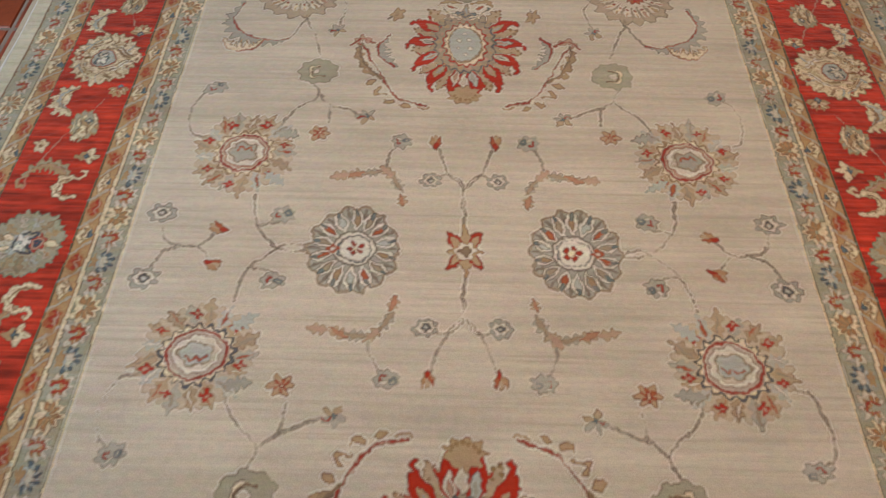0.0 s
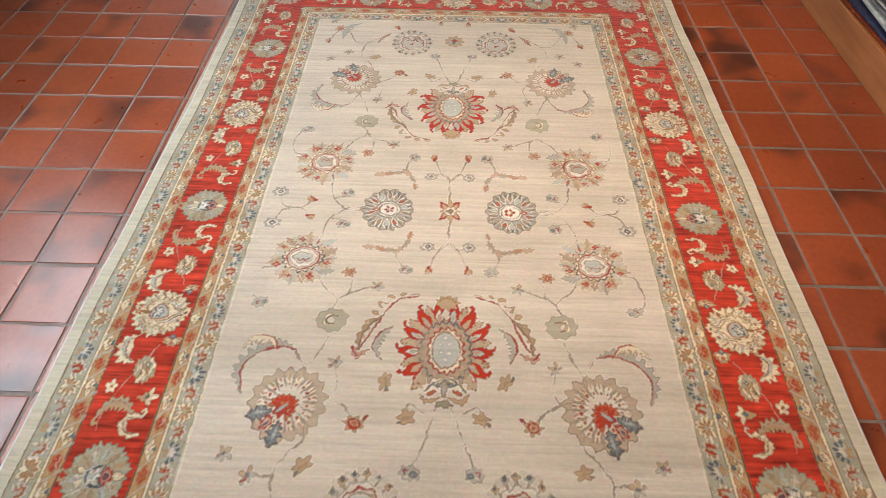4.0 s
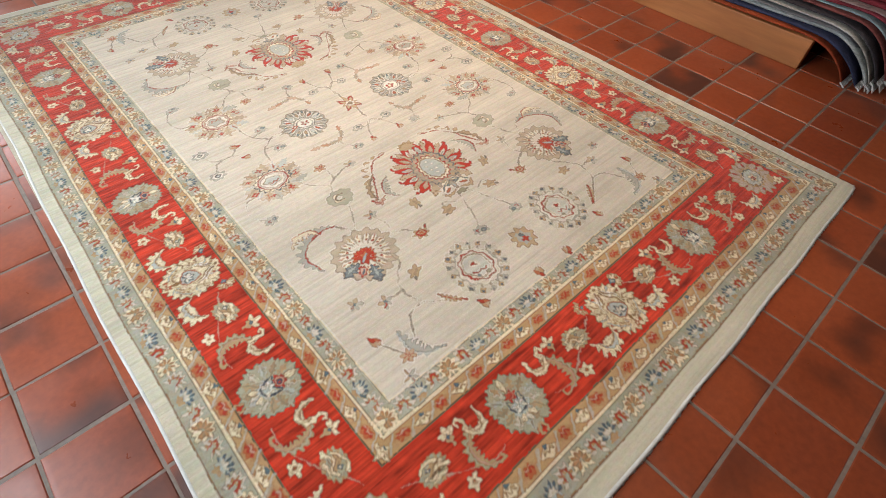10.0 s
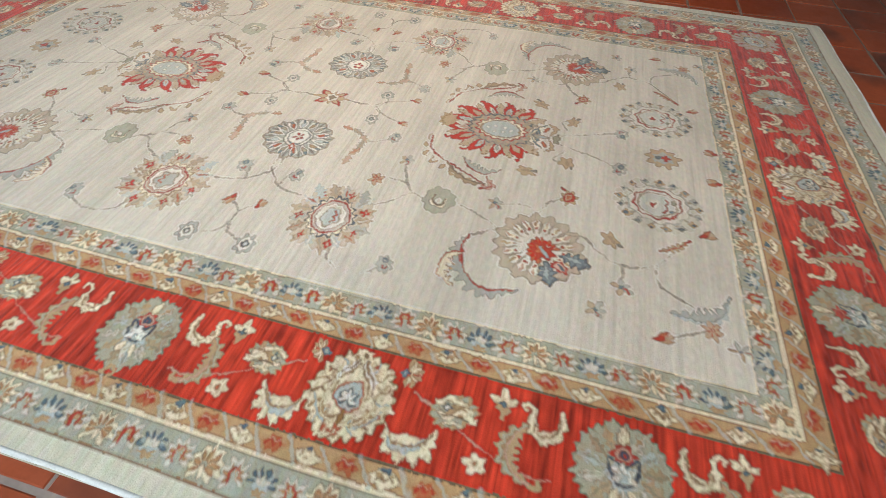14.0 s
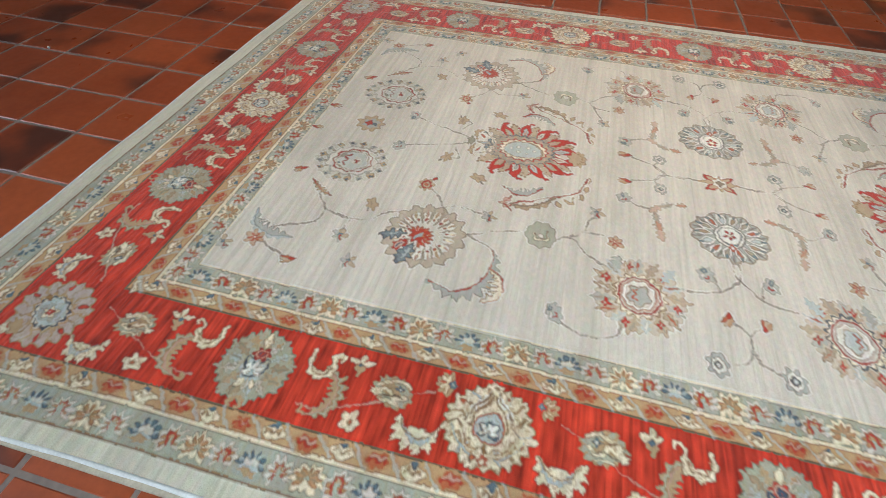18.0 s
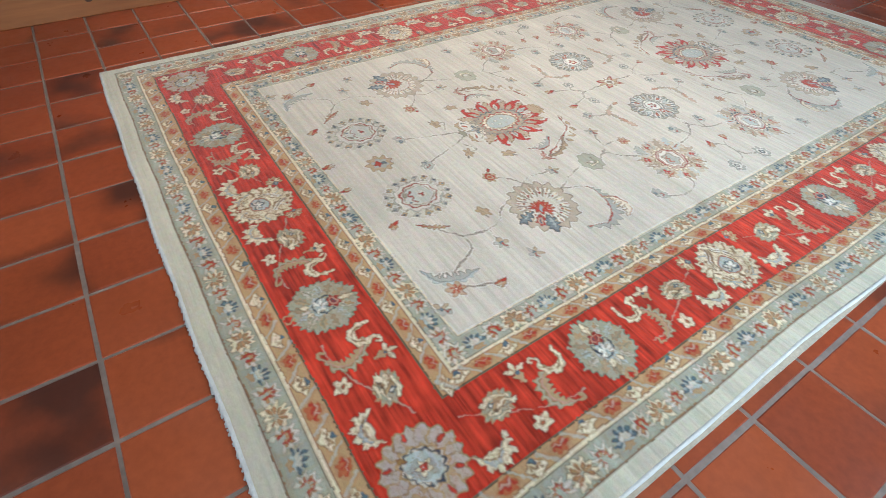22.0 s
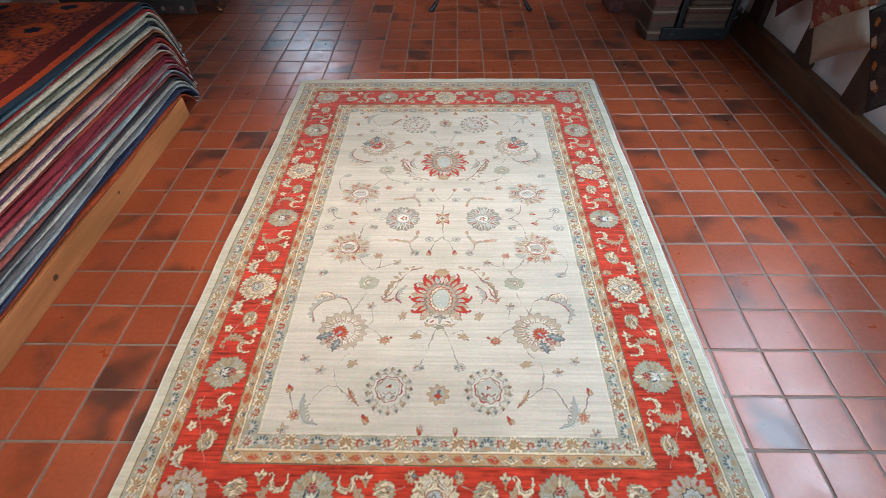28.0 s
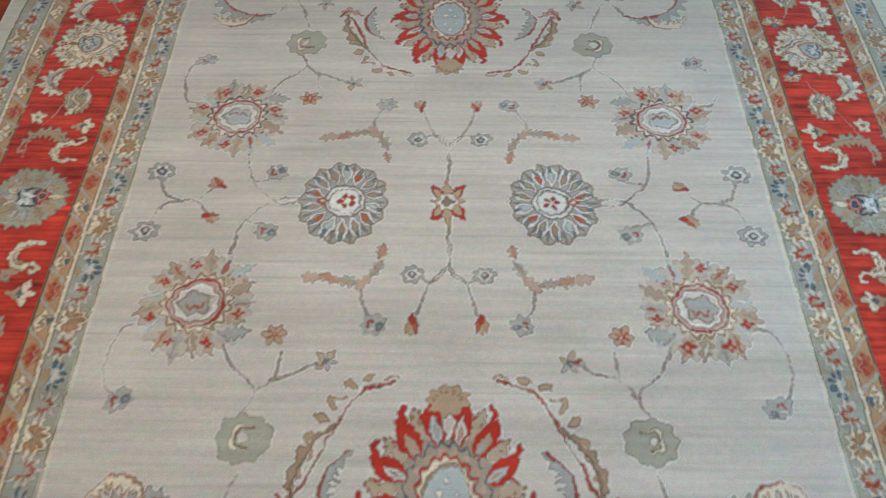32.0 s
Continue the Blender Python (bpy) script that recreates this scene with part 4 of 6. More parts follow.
def g_ivory(p, w):
    p.oval(0, -w * 0.06, 0.0215, w * 0.36, "camel", lobes=4, amp=0.14)
    p.oval(0, -w * 0.06, 0.0200, w * 0.33, "ivory", lobes=4, amp=0.16)
    p.line([(-0.012, -0.004), (-0.006, 0.001), (0.0, -0.004), (0.006, 0.001), (0.012, -0.004)], 0.0011, "camel")
    p.oval(-0.009, 0.003, 0.0030, 0.0022, "tan")
    p.oval(0.009, 0.003, 0.0030, 0.0022, "tan")
    p.oval(0, w * 0.27, 0.0062, 0.0046, "blue", lobes=3, amp=0.2)


def g_red(p, w):
    p.oval(0, 0, 0.0225, w * 0.45, "orange", lobes=4, amp=0.08)
    p.oval(0, 0, 0.0160, w * 0.34, "rust", lobes=6, amp=0.15)
    p.line([(-0.013, -0.003), (-0.007, 0.005), (0.0, -0.004), (0.007, 0.005), (0.013, -0.003)], 0.0022, "madder")
    p.line([(-0.010, 0.006), (-0.003, 0.001), (0.004, 0.007), (0.011, 0.005)], 0.0012, "pink")


def g_gap(p, w):
    p.ink = 0.55
    p.line([(-0.013, -w * 0.45), (0.0, 0.0), (0.013, w * 0.45)], 0.0034, "mist")
    p.line([(-0.019, -w * 0.45), (-0.006, 0.0), (0.007, w * 0.45)], 0.0020, "orange")
    p.ink = 1.0


def ground_of(p, w, dye):
    p.ink = 0.3
    p.put(np.maximum(np.abs(p.u) - 0.0205, np.abs(p.v) - w * 0.45), dye)
    p.ink = 1.0


def b_flower(p, w):
    ground_of(p, w, "sage")
    p.petals(9, 0.006, 0.0285, 0.0056, "ivory", first=1.57, span=4.8, cy=-0.003)
    p.petals(7, 0.004, 0.0220, 0.0040, "orange", first=1.57, span=4.2, cy=-0.003)
    p.petals(5, 0.004, 0.0180, 0.0018, "camel", first=1.57, span=3.4, cy=-0.003)
    p.leaf(0, -0.022, 0, -0.004, 0.005, "ivory")


def b_red(p, w):
    ground_of(p, w, "mist")
    p.petals(8, 0.005, 0.0260, 0.0046, "cream", first=1.3, span=4.6, cy=-0.003)
    p.petals(6, 0.003, 0.0180, 0.0030, "orange", first=1.3, span=4.0, cy=-0.003)
    p.line([(-0.008, -0.008), (-0.006, 0.006), (0.004, 0.008), (0.008, 0.0), (0.004, -0.013)], 0.0017, "madder")


def b_blue(p, w):
    ground_of(p, w, "sky")
    p.oval(0, -0.002, 0.018, 0.016, "mist", lobes=6, amp=0.1)
    p.petals(6, 0.010, 0.0250, 0.0036, "blue", first=1.57, span=3.0, cy=-0.005)
    p.petals(5, 0.010, 0.0200, 0.0022, "sky", first=1.57, span=2.6, cy=-0.005)
    p.petals(3, 0.001, 0.0150, 0.0040, "cream", first=1.57, span=1.8, cy=-0.005)
    p.oval(0.0, -0.015, 0.012, 0.006, "tan", lobes=5, amp=0.2)


guards(0.671, 1.120, 0.0275, [g_ivory, g_gap, g_red, g_gap], 0.032)
guards(0.8765, 1.342, 0.0290, [g_ivory, g_gap, g_red, g_gap], 0.036)
guards(0.622, 1.069, 0.0455, [b_flower, b_red, b_blue, b_red], 0.05)
guards(0.9285, 1.3985, 0.0465, [b_flower, b_red, b_blue, b_red], 0.055)

# fine drawing inside the figures: winding lines of camel and pale wool
pale_figure = np.clip((canvas[..., 1] - 0.24) / 0.08, 0, 1) * np.array([0.0, 0.30, 0.62, 0.30, 0.0])[SECTION]
wind = np.minimum(np.abs(value_noise(0.011, 0.011, 61) + 0.5 * value_noise(0.005, 0.005, 62)), np.abs(value_noise(0.016, 0.009, 63)))
drawn = pale_figure * np.clip(1 - wind / 0.045, 0, 1)
canvas += drawn[..., None] * 0.75 * (np.array(DYE["camel"]) - canvas)
patchy = pale_figure * np.clip(3.0 * value_noise(0.014, 0.012, 64) + 0.1, 0, 1)
canvas += patchy[..., None] * 0.45 * (np.array(DYE["tan"]) - canvas)
# the field's figures have faded towards its ground, the red ones least
kept = np.clip(0.85 + 0.5 * np.clip((canvas[..., 0] - 3.0 * canvas[..., 1]) / 0.3, 0, 1), 0, 1)
kept = np.where(SECTION == 4, kept, 1.0)[..., None]
canvas = np.array(DYE["cream"]) * (1 - kept) + canvas * kept
# a thin grey-brown contour with pale wool outside it round the figures of the field
plainness = np.abs(canvas - np.array(DYE["cream"])).sum(-1)
figure = np.clip((plainness - 0.10) / 0.15, 0, 1) * (SECTION == 4)
spread = figure.copy()
for _ in range(2):
    spread[1:-1, 1:-1] = np.maximum.reduce([spread[1:-1, 1:-1], spread[:-2, 1:-1], spread[2:, 1:-1], spread[1:-1, :-2], spread[1:-1, 2:]])
halo = np.clip(spread - figure, 0, 1) * np.clip(0.6 + 2.5 * value_noise(0.03, 0.03, 65), 0, 1)
canvas += halo[..., None] * 0.5 * (np.array(DYE["white"]) - canvas)
# the weavers draw round most figures with darker wool
luma = canvas @ np.array([0.3, 0.5, 0.2])
steep = np.zeros_like(luma)
steep[1:-1, 1:-1] = np.hypot(luma[1:-1, 2:] - luma[1:-1, :-2], luma[2:, 1:-1] - luma[:-2, 1:-1])
around = np.clip(steep / 0.20 - 0.2, 0, 1) * (0.55 + 0.45 * np.clip(4 * value_noise(0.02, 0.02, 41) + 0.5, 0, 1)) * (SECTION > 0)
canvas *= 1 - np.array([0.27, 0.32, 0.34]) * around[..., None]
# knots of one colour stand close and read darker or lighter along each outline
near = canvas.copy()
for _ in range(2):
    near[1:-1, 1:-1] = (near[:-2, 1:-1] + near[2:, 1:-1] + near[1:-1, :-2] + near[1:-1, 2:] + near[1:-1, 1:-1]) / 5
canvas = np.clip(canvas + 1.15 * (canvas - near), 0.50 * canvas, 1.25 * canvas)
# red wool takes the dye unevenly from weft to weft
redness = np.clip((canvas[..., 0] - 3.2 * canvas[..., 1]) / 0.3, 0, 1) * (np.abs(SECTION - 2) < 1)
canvas *= (1 + redness * (0.95 * value_noise(0.055, 0.0030, 31) + 0.45 * value_noise(0.12, 0.008, 34) + 0.35 * value_noise(0.02, 0.012, 32) + 0.25 * value_noise(0.3, 0.05, 33)))[..., None]
# dye lots change from one row of knots to the next
for k in range(3):
    canvas[..., k] *= 1 + (0.10, 0.11, 0.12)[k] * 1.5 * value_noise(0.5, 0.05, 11) + 0.12 * value_noise(0.09, 0.06, 14) + 0.10 * value_noise(0.30, 0.22, 15) + 0.10 * value_noise(0.22, 0.007, 12) + 0.10 * value_noise(0.012, 0.006, 13 + k) + 0.10 * value_noise(0.0046, 0.0044, 17)
# single wefts of another spinning show as thin streaks on the pale ground
pale = np.clip((canvas[..., 1] - 0.42) / 0.1, 0, 1)
fine = np.clip(value_noise(0.16, CELL * 1.6, 51) * 3.2 - 0.62, 0, 1) + 0.6 * np.clip(value_noise(0.5, CELL * 2.2, 52) * 3.0 - 0.6, 0, 1)
canvas *= 1 - pale[..., None] * fine[..., None] * np.array([0.18, 0.19, 0.20])
canvas *= 1 + (pale * 0.10 * np.clip(value_noise(0.10, CELL * 1.6, 53) * 3.2 - 0.7, 0, 1))[..., None]
# every knot keeps a little of its neighbours' colour
soft = canvas.copy()
soft[1:-1, 1:-1] = 0.64 * canvas[1:-1, 1:-1] + 0.06 * (canvas[:-2, 1:-1] + canvas[2:, 1:-1] + canvas[1:-1, :-2] + canvas[1:-1, 2:]) + 0.03 * (
    canvas[:-2, :-2] + canvas[2:, 2:] + canvas[:-2, 2:] + canvas[2:, :-2])
soft = np.clip(soft, 0.004, 0.9)


def settled(y):
    """Where a row of knots lies: the weave is drawn up a little towards the north end."""
    return y + np.interp(y, (-1.042, -0.9, -0.68, -0.45, -0.24, -0.03, 0.17, 0.42, 0.65, 0.89, 1.042, 1.43, 1.474),
                         (0.0, 0.003, 0.010, 0.008, -0.006, -0.022, -0.027, -0.028, -0.030, -0.038, -0.028, -0.028, -0.032))


SOUTH_END, NORTH_END = -RL, RL - 0.032


def edge_x(y, m):
    """How far a long side strays from straight; the west side is drawn in along its northern half."""
    return 0.003 * math.sin(3.1 * y + 0.6) + 0.002 * math.sin(11 * y) - (0.022 * math.exp(-((y - 0.5) / 0.65) ** 2) if m < 0 else 0.0)


def end_y(x, m):
    """How far an end bows outwards."""
    return (0.003 + 0.011 * (1 - (x + 0.15) ** 2) if m < 0 else 0.006 * math.cos(2.1 * x)) + 0.0016 * math.sin(17 * x + m)


def rug_build():
    rug = thing("oriental_rug", (0, 0, 0), "cream wool rug with red floral border lying flat on tiles", "rug")
    relief = 0.0010 * value_noise(0.012, 0.004, 21) + 0.0016 * value_noise(0.35, 0.3, 22)
    bend = sum(m * np.array([edge_x(y, m) for y in gy])[:, None] * (np.clip((m * gx - 0.5) / (RW - 0.5), 0, 1) ** 1.3)[None, :] for m in (1, -1))
    xs = gx[None, :] + bend
    bow = [np.array([m * end_y(x, m) for x in gx])[None, :] * np.clip((m * gy - 0.9) / 0.57, 0, 1)[:, None] ** 2 for m in (1, -1)]
    ys = settled(gy)[:, None] + bow[0] + bow[1]
    pts = np.stack([xs, ys, relief], -1).reshape(-1, 3)
    rgba = np.ones((NY * NX, 4), np.float32)
    rgba[:, :3] = soft.reshape(-1, 3)
    cell = np.minimum(np.minimum(SECTION[:-1, :-1], SECTION[1:, 1:]), np.minimum(SECTION[1:, :-1], SECTION[:-1, 1:]))
    grid = np.arange(NY * NX).reshape(NY, NX)
    quads = np.stack([grid[:-1, :-1], grid[:-1, 1:], grid[1:, 1:], grid[1:, :-1]], -1)
    for k, (name, label) in enumerate((("edge_band", "plain pale edge of the rug"), ("outer_guard_border", "sage and tan guard border with small flowers"),
                                       ("main_border", "red border with ivory and sage palmettes"), ("inner_guard_border", "sage and tan guard border with small flowers"),
                                       ("field", "cream field with scattered palmettes on thin vines"))):
        f = quads[cell == k]
        used, inverse = np.unique(f, return_inverse=True)
        f = inverse.reshape(-1, 4)
        me = bpy.data.meshes.new(name)
        me.vertices.add(len(used))
        me.vertices.foreach_set("co", pts[used].astype(np.float32).ravel())
        me.loops.add(f.size)
        me.loops.foreach_set("vertex_index", f.ravel().astype(np.int32))
        me.polygons.add(len(f))
        me.polygons.foreach_set("loop_start", np.arange(0, f.size, 4, dtype=np.int32))
        me.polygons.foreach_set("use_smooth", np.ones(len(f), bool))
        me.update(calc_edges=True)
        me.attributes.new("dye", "FLOAT_COLOR", "POINT").data.foreach_set("color", rgba[used].ravel())
        me.materials.append(PILE)
        ob = new(name, me)
        ob.parent = rug
        tagged(ob, label)
    # backing under the pile, cord along the sides, fringe at the ends
    part("backing", one_box(-RW + 0.002, RW - 0.002, SOUTH_END + 0.002, NORTH_END - 0.002, FLOOR, -0.003), BACKING, rug)
    for m in (1, -1):
        bm = bmesh.new()
        n = 120
        for off in (0.003,):
            tube(bm, [(m * (RW + edge_x(y, m) + off), y, -0.0055 + 0.0006 * math.sin(47 * y + off * 900)) for y in np.linspace(SOUTH_END, NORTH_END, n)], 0.0054, 6)
        part("selvedge", bm, COTTON, rug, "white overcast side cord", True)
        bm = bmesh.new()
        r = random.Random(5 + m)
        y = NORTH_END if m > 0 else SOUTH_END
        for x in np.arange(-RW, RW, 0.0055):
            yy = y + m * end_y(x, m)
            long = r.uniform(0.007, 0.011)
            lean = r.uniform(-0.006, 0.006)
            tube(bm, [(x, yy - m * 0.002, -0.004), (x + lean * 0.4, yy + m * long * 0.5, -0.0065), (x + lean, yy + m * long, FLOOR + 0.0018)], [0.0042, 0.0036, 0.0020], 5)
        tube(bm, [(x, y + m * end_y(x, m) + m * 0.002, -0.004) for x in np.linspace(-RW, RW, 90)], 0.0056, 6)
        tagged(part("fringe", bm, COTTON, rug, "short white cotton fringe", True), kind="stuff")
    return rug


rug_build()


# ---- walls, ceiling ----
def wall_with_opening(name, x0, x1, y0, y1, opening, material):
    """A wall with one opening (along, from, to, sill, head), built as one mesh round the hole."""
    bm = bmesh.new()
    along_y = (y1 - y0) > (x1 - x0)
    a0, a1 = (y0, y1) if along_y else (x0, x1)
    pieces = [(a0, a1, FLOOR - 0.02, CEIL)]
    if opening:
        p0, p1, s, h = opening
        pieces = [(a0, p0, FLOOR - 0.02, CEIL), (p1, a1, FLOOR - 0.02, CEIL), (p0, p1, FLOOR - 0.02, s), (p0, p1, h, CEIL)]
    for b0, b1, z0, z1 in pieces:
        if along_y:
            box(bm, x0, x1, b0, b1, z0, z1)
        else:
            box(bm, b0, b1, y0, y1, z0, z1)
    return tagged(link(name, bm, material), "plastered wall, white on the west, the others unseen and dimmed", "wall", kind="structure")


wall_with_opening("wall_west", WEST - 0.25, WEST, SOUTH - 0.25, NORTH + 0.25, (WIN_Y0, WIN_Y1, WIN_Z0, WIN_Z1), PLASTER)
# unseen walls closing the room, dimmed to weaken their bounce
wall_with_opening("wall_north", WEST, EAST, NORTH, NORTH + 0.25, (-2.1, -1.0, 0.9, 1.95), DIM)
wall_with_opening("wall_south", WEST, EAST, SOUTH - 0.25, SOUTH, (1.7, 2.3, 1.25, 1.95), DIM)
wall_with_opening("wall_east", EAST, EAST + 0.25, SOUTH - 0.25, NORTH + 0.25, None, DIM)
bm = bmesh.new()
box(bm, WEST - 0.25, EAST + 0.25, SOUTH - 0.25, NORTH + 0.25, CEIL, CEIL + 0.15)
tagged(link("ceiling", bm, CEILING), "unseen plain ceiling, darkened to cut bounced light", "ceiling", kind="structure")


def window(name, place, turn, width, height):
    w = thing(name, place, "white wooden casement window letting in daylight", "window", kind="structure")
    w.rotation_euler = (0, 0, turn)
    for nm, b in (("window_frame", (-width / 2, -width / 2 + 0.05, -0.03, 0.03, 0, height)), ("window_frame", (width / 2 - 0.05, width / 2, -0.03, 0.03, 0, height)),
                  ("window_frame", (-width / 2 + 0.05, width / 2 - 0.05, -0.03, 0.03, 0, 0.05)), ("window_frame", (-width / 2 + 0.05, width / 2 - 0.05, -0.03, 0.03, height - 0.05, height)),
                  ("glazing_bar", (-0.02, 0.02, -0.025, 0.025, 0.05, height - 0.05)), ("window_sill", (-width / 2, width / 2, 0.03, 0.11, 0.0, 0.03))):
        part(nm, one_box(*b, bevel=0.004), PAINT, w)
    for m in (1, -1):
        ob = part("pane", one_box(*sorted((m * 0.02, m * (width / 2 - 0.05))), -0.003, 0.003, 0.05, height - 0.05), GLASS, w)
        ob.visible_shadow = False
    return w


GLASS, gt, gb = mat("window_glass", 0.02)
gb.inputs["Transmission Weight"].default_value = 1.0
gb.inputs["Base Color"].default_value = (0.95, 0.98, 0.98, 1)
PAINT = plain("white_gloss_paint", (0.72, 0.72, 0.70), 0.35, 20, 0.06)
window("window_1", (WEST - 0.14, (WIN_Y0 + WIN_Y1) / 2, WIN_Z0), -math.pi / 2, WIN_Y1 - WIN_Y0, WIN_Z1 - WIN_Z0)
window("window_2", (-1.55, NORTH + 0.16, 0.9), math.pi, 1.1, 1.05)
window("window_3", (2.0, SOUTH - 0.16, 1.25), 0, 0.6, 0.7)

# timber frame on the west wall: a sill beam on the floor, posts standing on it
SILL_TOP, SILL_X = 0.165, -2.222
sill = thing("sill_beam", (SILL_X, 0, FLOOR), "dark oak sill beam along the foot of the wall", "beam", kind="structure")
bm = one_box(WEST, SILL_X, -4.2, 2.09, FLOOR, SILL_TOP, bevel=0.008)
ob = part("beam", bm, OAK, sill)
ob.location = -sill.location
for y, w in ((-3.4, 0.165), (-2.72, 0.165), (-2.05, 0.165), (-1.36, 0.165), (-0.81, 0.165), (-0.15, 0.165), (0.50, 0.155), (0.98, 0.12), (1.44, 0.12), (2.02, 0.13)):
    post = tagged(link("timber_post", one_box(WEST, -2.237, y - w / 2, y + w / 2, SILL_TOP, WIN_Z0 - 0.02 if WIN_Y0 - 0.1 < y < WIN_Y1 + 0.1 else CEIL, bevel=0.006), OAK_UP),
                  "dark oak post of the timber frame standing on the sill beam", "post", "wall posts", "structure")
# a strip of mortar along the beam
tagged(link("trim", one_box(SILL_X, SILL_X + 0.022, -4.2, 2.09, FLOOR, FLOOR + 0.004), GROUT), "grey mortar strip", "trim", kind="structure")

# ---- bench of rugs ----
BENCH_X, BENCH_Y0, BENCH_Y1, BENCH_TOP = 1.612, -1.03, 3.2, 0.112
platform = thing("rug_platform", (BENCH_X, BENCH_Y0, FLOOR), "low pine platform carrying a tall pile of rugs", "platform")


def platform_part(name, bm, material, label=""):
    ob = part(name, bm, material, platform, label)
    ob.location = -platform.location
    return ob


platform_part("front_board", one_box(BENCH_X, BENCH_X + 0.045, BENCH_Y0, BENCH_Y1, FLOOR, BENCH_TOP, bevel=0.004), PINE, "knotty pine front board")
for ky, kz, kr in ((0.385, 0.054, 0.013), (-0.17, 0.060, 0.009), (1.38, 0.052, 0.011)):
    bm = bmesh.new()
    tube(bm, [(BENCH_X + 0.002, ky, kz), (BENCH_X - 0.0008, ky, kz)], [kr, kr * 0.92], 14)
    for v in bm.verts:
        v.co.y = ky + (v.co.y - ky) * (1.25 + 0.3 * noise.noise(v.co * 60))
    platform_part("knot", bm, KNOT, "dark knot in the pine")
platform_part("end_board", one_box(BENCH_X + 0.05, BENCH_X + 1.8, BENCH_Y0 + 0.42, BENCH_Y0 + 0.465, FLOOR, BENCH_TOP - 0.02, bevel=0.004), PINE)
platform_part("deck", one_box(BENCH_X + 0.05, BENCH_X + 1.95, BENCH_Y0 + 0.02, BENCH_Y1, BENCH_TOP - 0.03, BENCH_TOP - 0.002, bevel=0.003), PINE)

# colour, thickness of each rug of the pile from the bottom
PILED = [((0.30, 0.055, 0.02), 0.014, "rust red"), ((0.030, 0.034, 0.065), 0.016, "navy blue"), ((0.36, 0.375, 0.35), 0.020, "pale blue-grey"), ((0.12, 0.12, 0.125), 0.010, "slate grey"),
         ((0.42, 0.39, 0.34), 0.012, "pale grey"), ((0.05, 0.042, 0.045), 0.012, "charcoal"), ((0.19, 0.055, 0.045), 0.016, "red-brown flecked"), ((0.27, 0.34, 0.34), 0.012, "pale turquoise"),
         ((0.18, 0.03, 0.038), 0.016, "wine red"), ((0.36, 0.25, 0.225), 0.010, "dusty pink"), ((0.19, 0.027, 0.034), 0.022, "plum red"), ((0.15, 0.022, 0.030), 0.018, "dark plum"),
         ((0.28, 0.055, 0.035), 0.012, "brick red"), ((0.58, 0.45, 0.34), 0.012, "off-white"), ((0.10, 0.04, 0.075), 0.013, "dark purple"), ((0.52, 0.40, 0.33), 0.009, "pale pink"),
         # the near-black layer below apricot stands for a shaded groove between rugs
         ((0.26, 0.030, 0.024), 0.030, "dark red"), ((0.030, 0.010, 0.010), 0.018, "black-red"), ((0.40, 0.16, 0.07), 0.012, "apricot"), ((0.48, 0.41, 0.30), 0.024, "cream"),
         ((0.06, 0.07, 0.08), 0.007, "blue-black"), ((0.38, 0.35, 0.26), 0.020, "sage grey"), ((0.10, 0.10, 0.07), 0.006, "dark moss"), ((0.50, 0.43, 0.32), 0.020, "ivory"),
         ((0.32, 0.035, 0.028), 0.013, "red"), ((0.055, 0.095, 0.115), 0.012, "dark teal"), ((0.12, 0.022, 0.018), 0.016, "deep red patterned")]


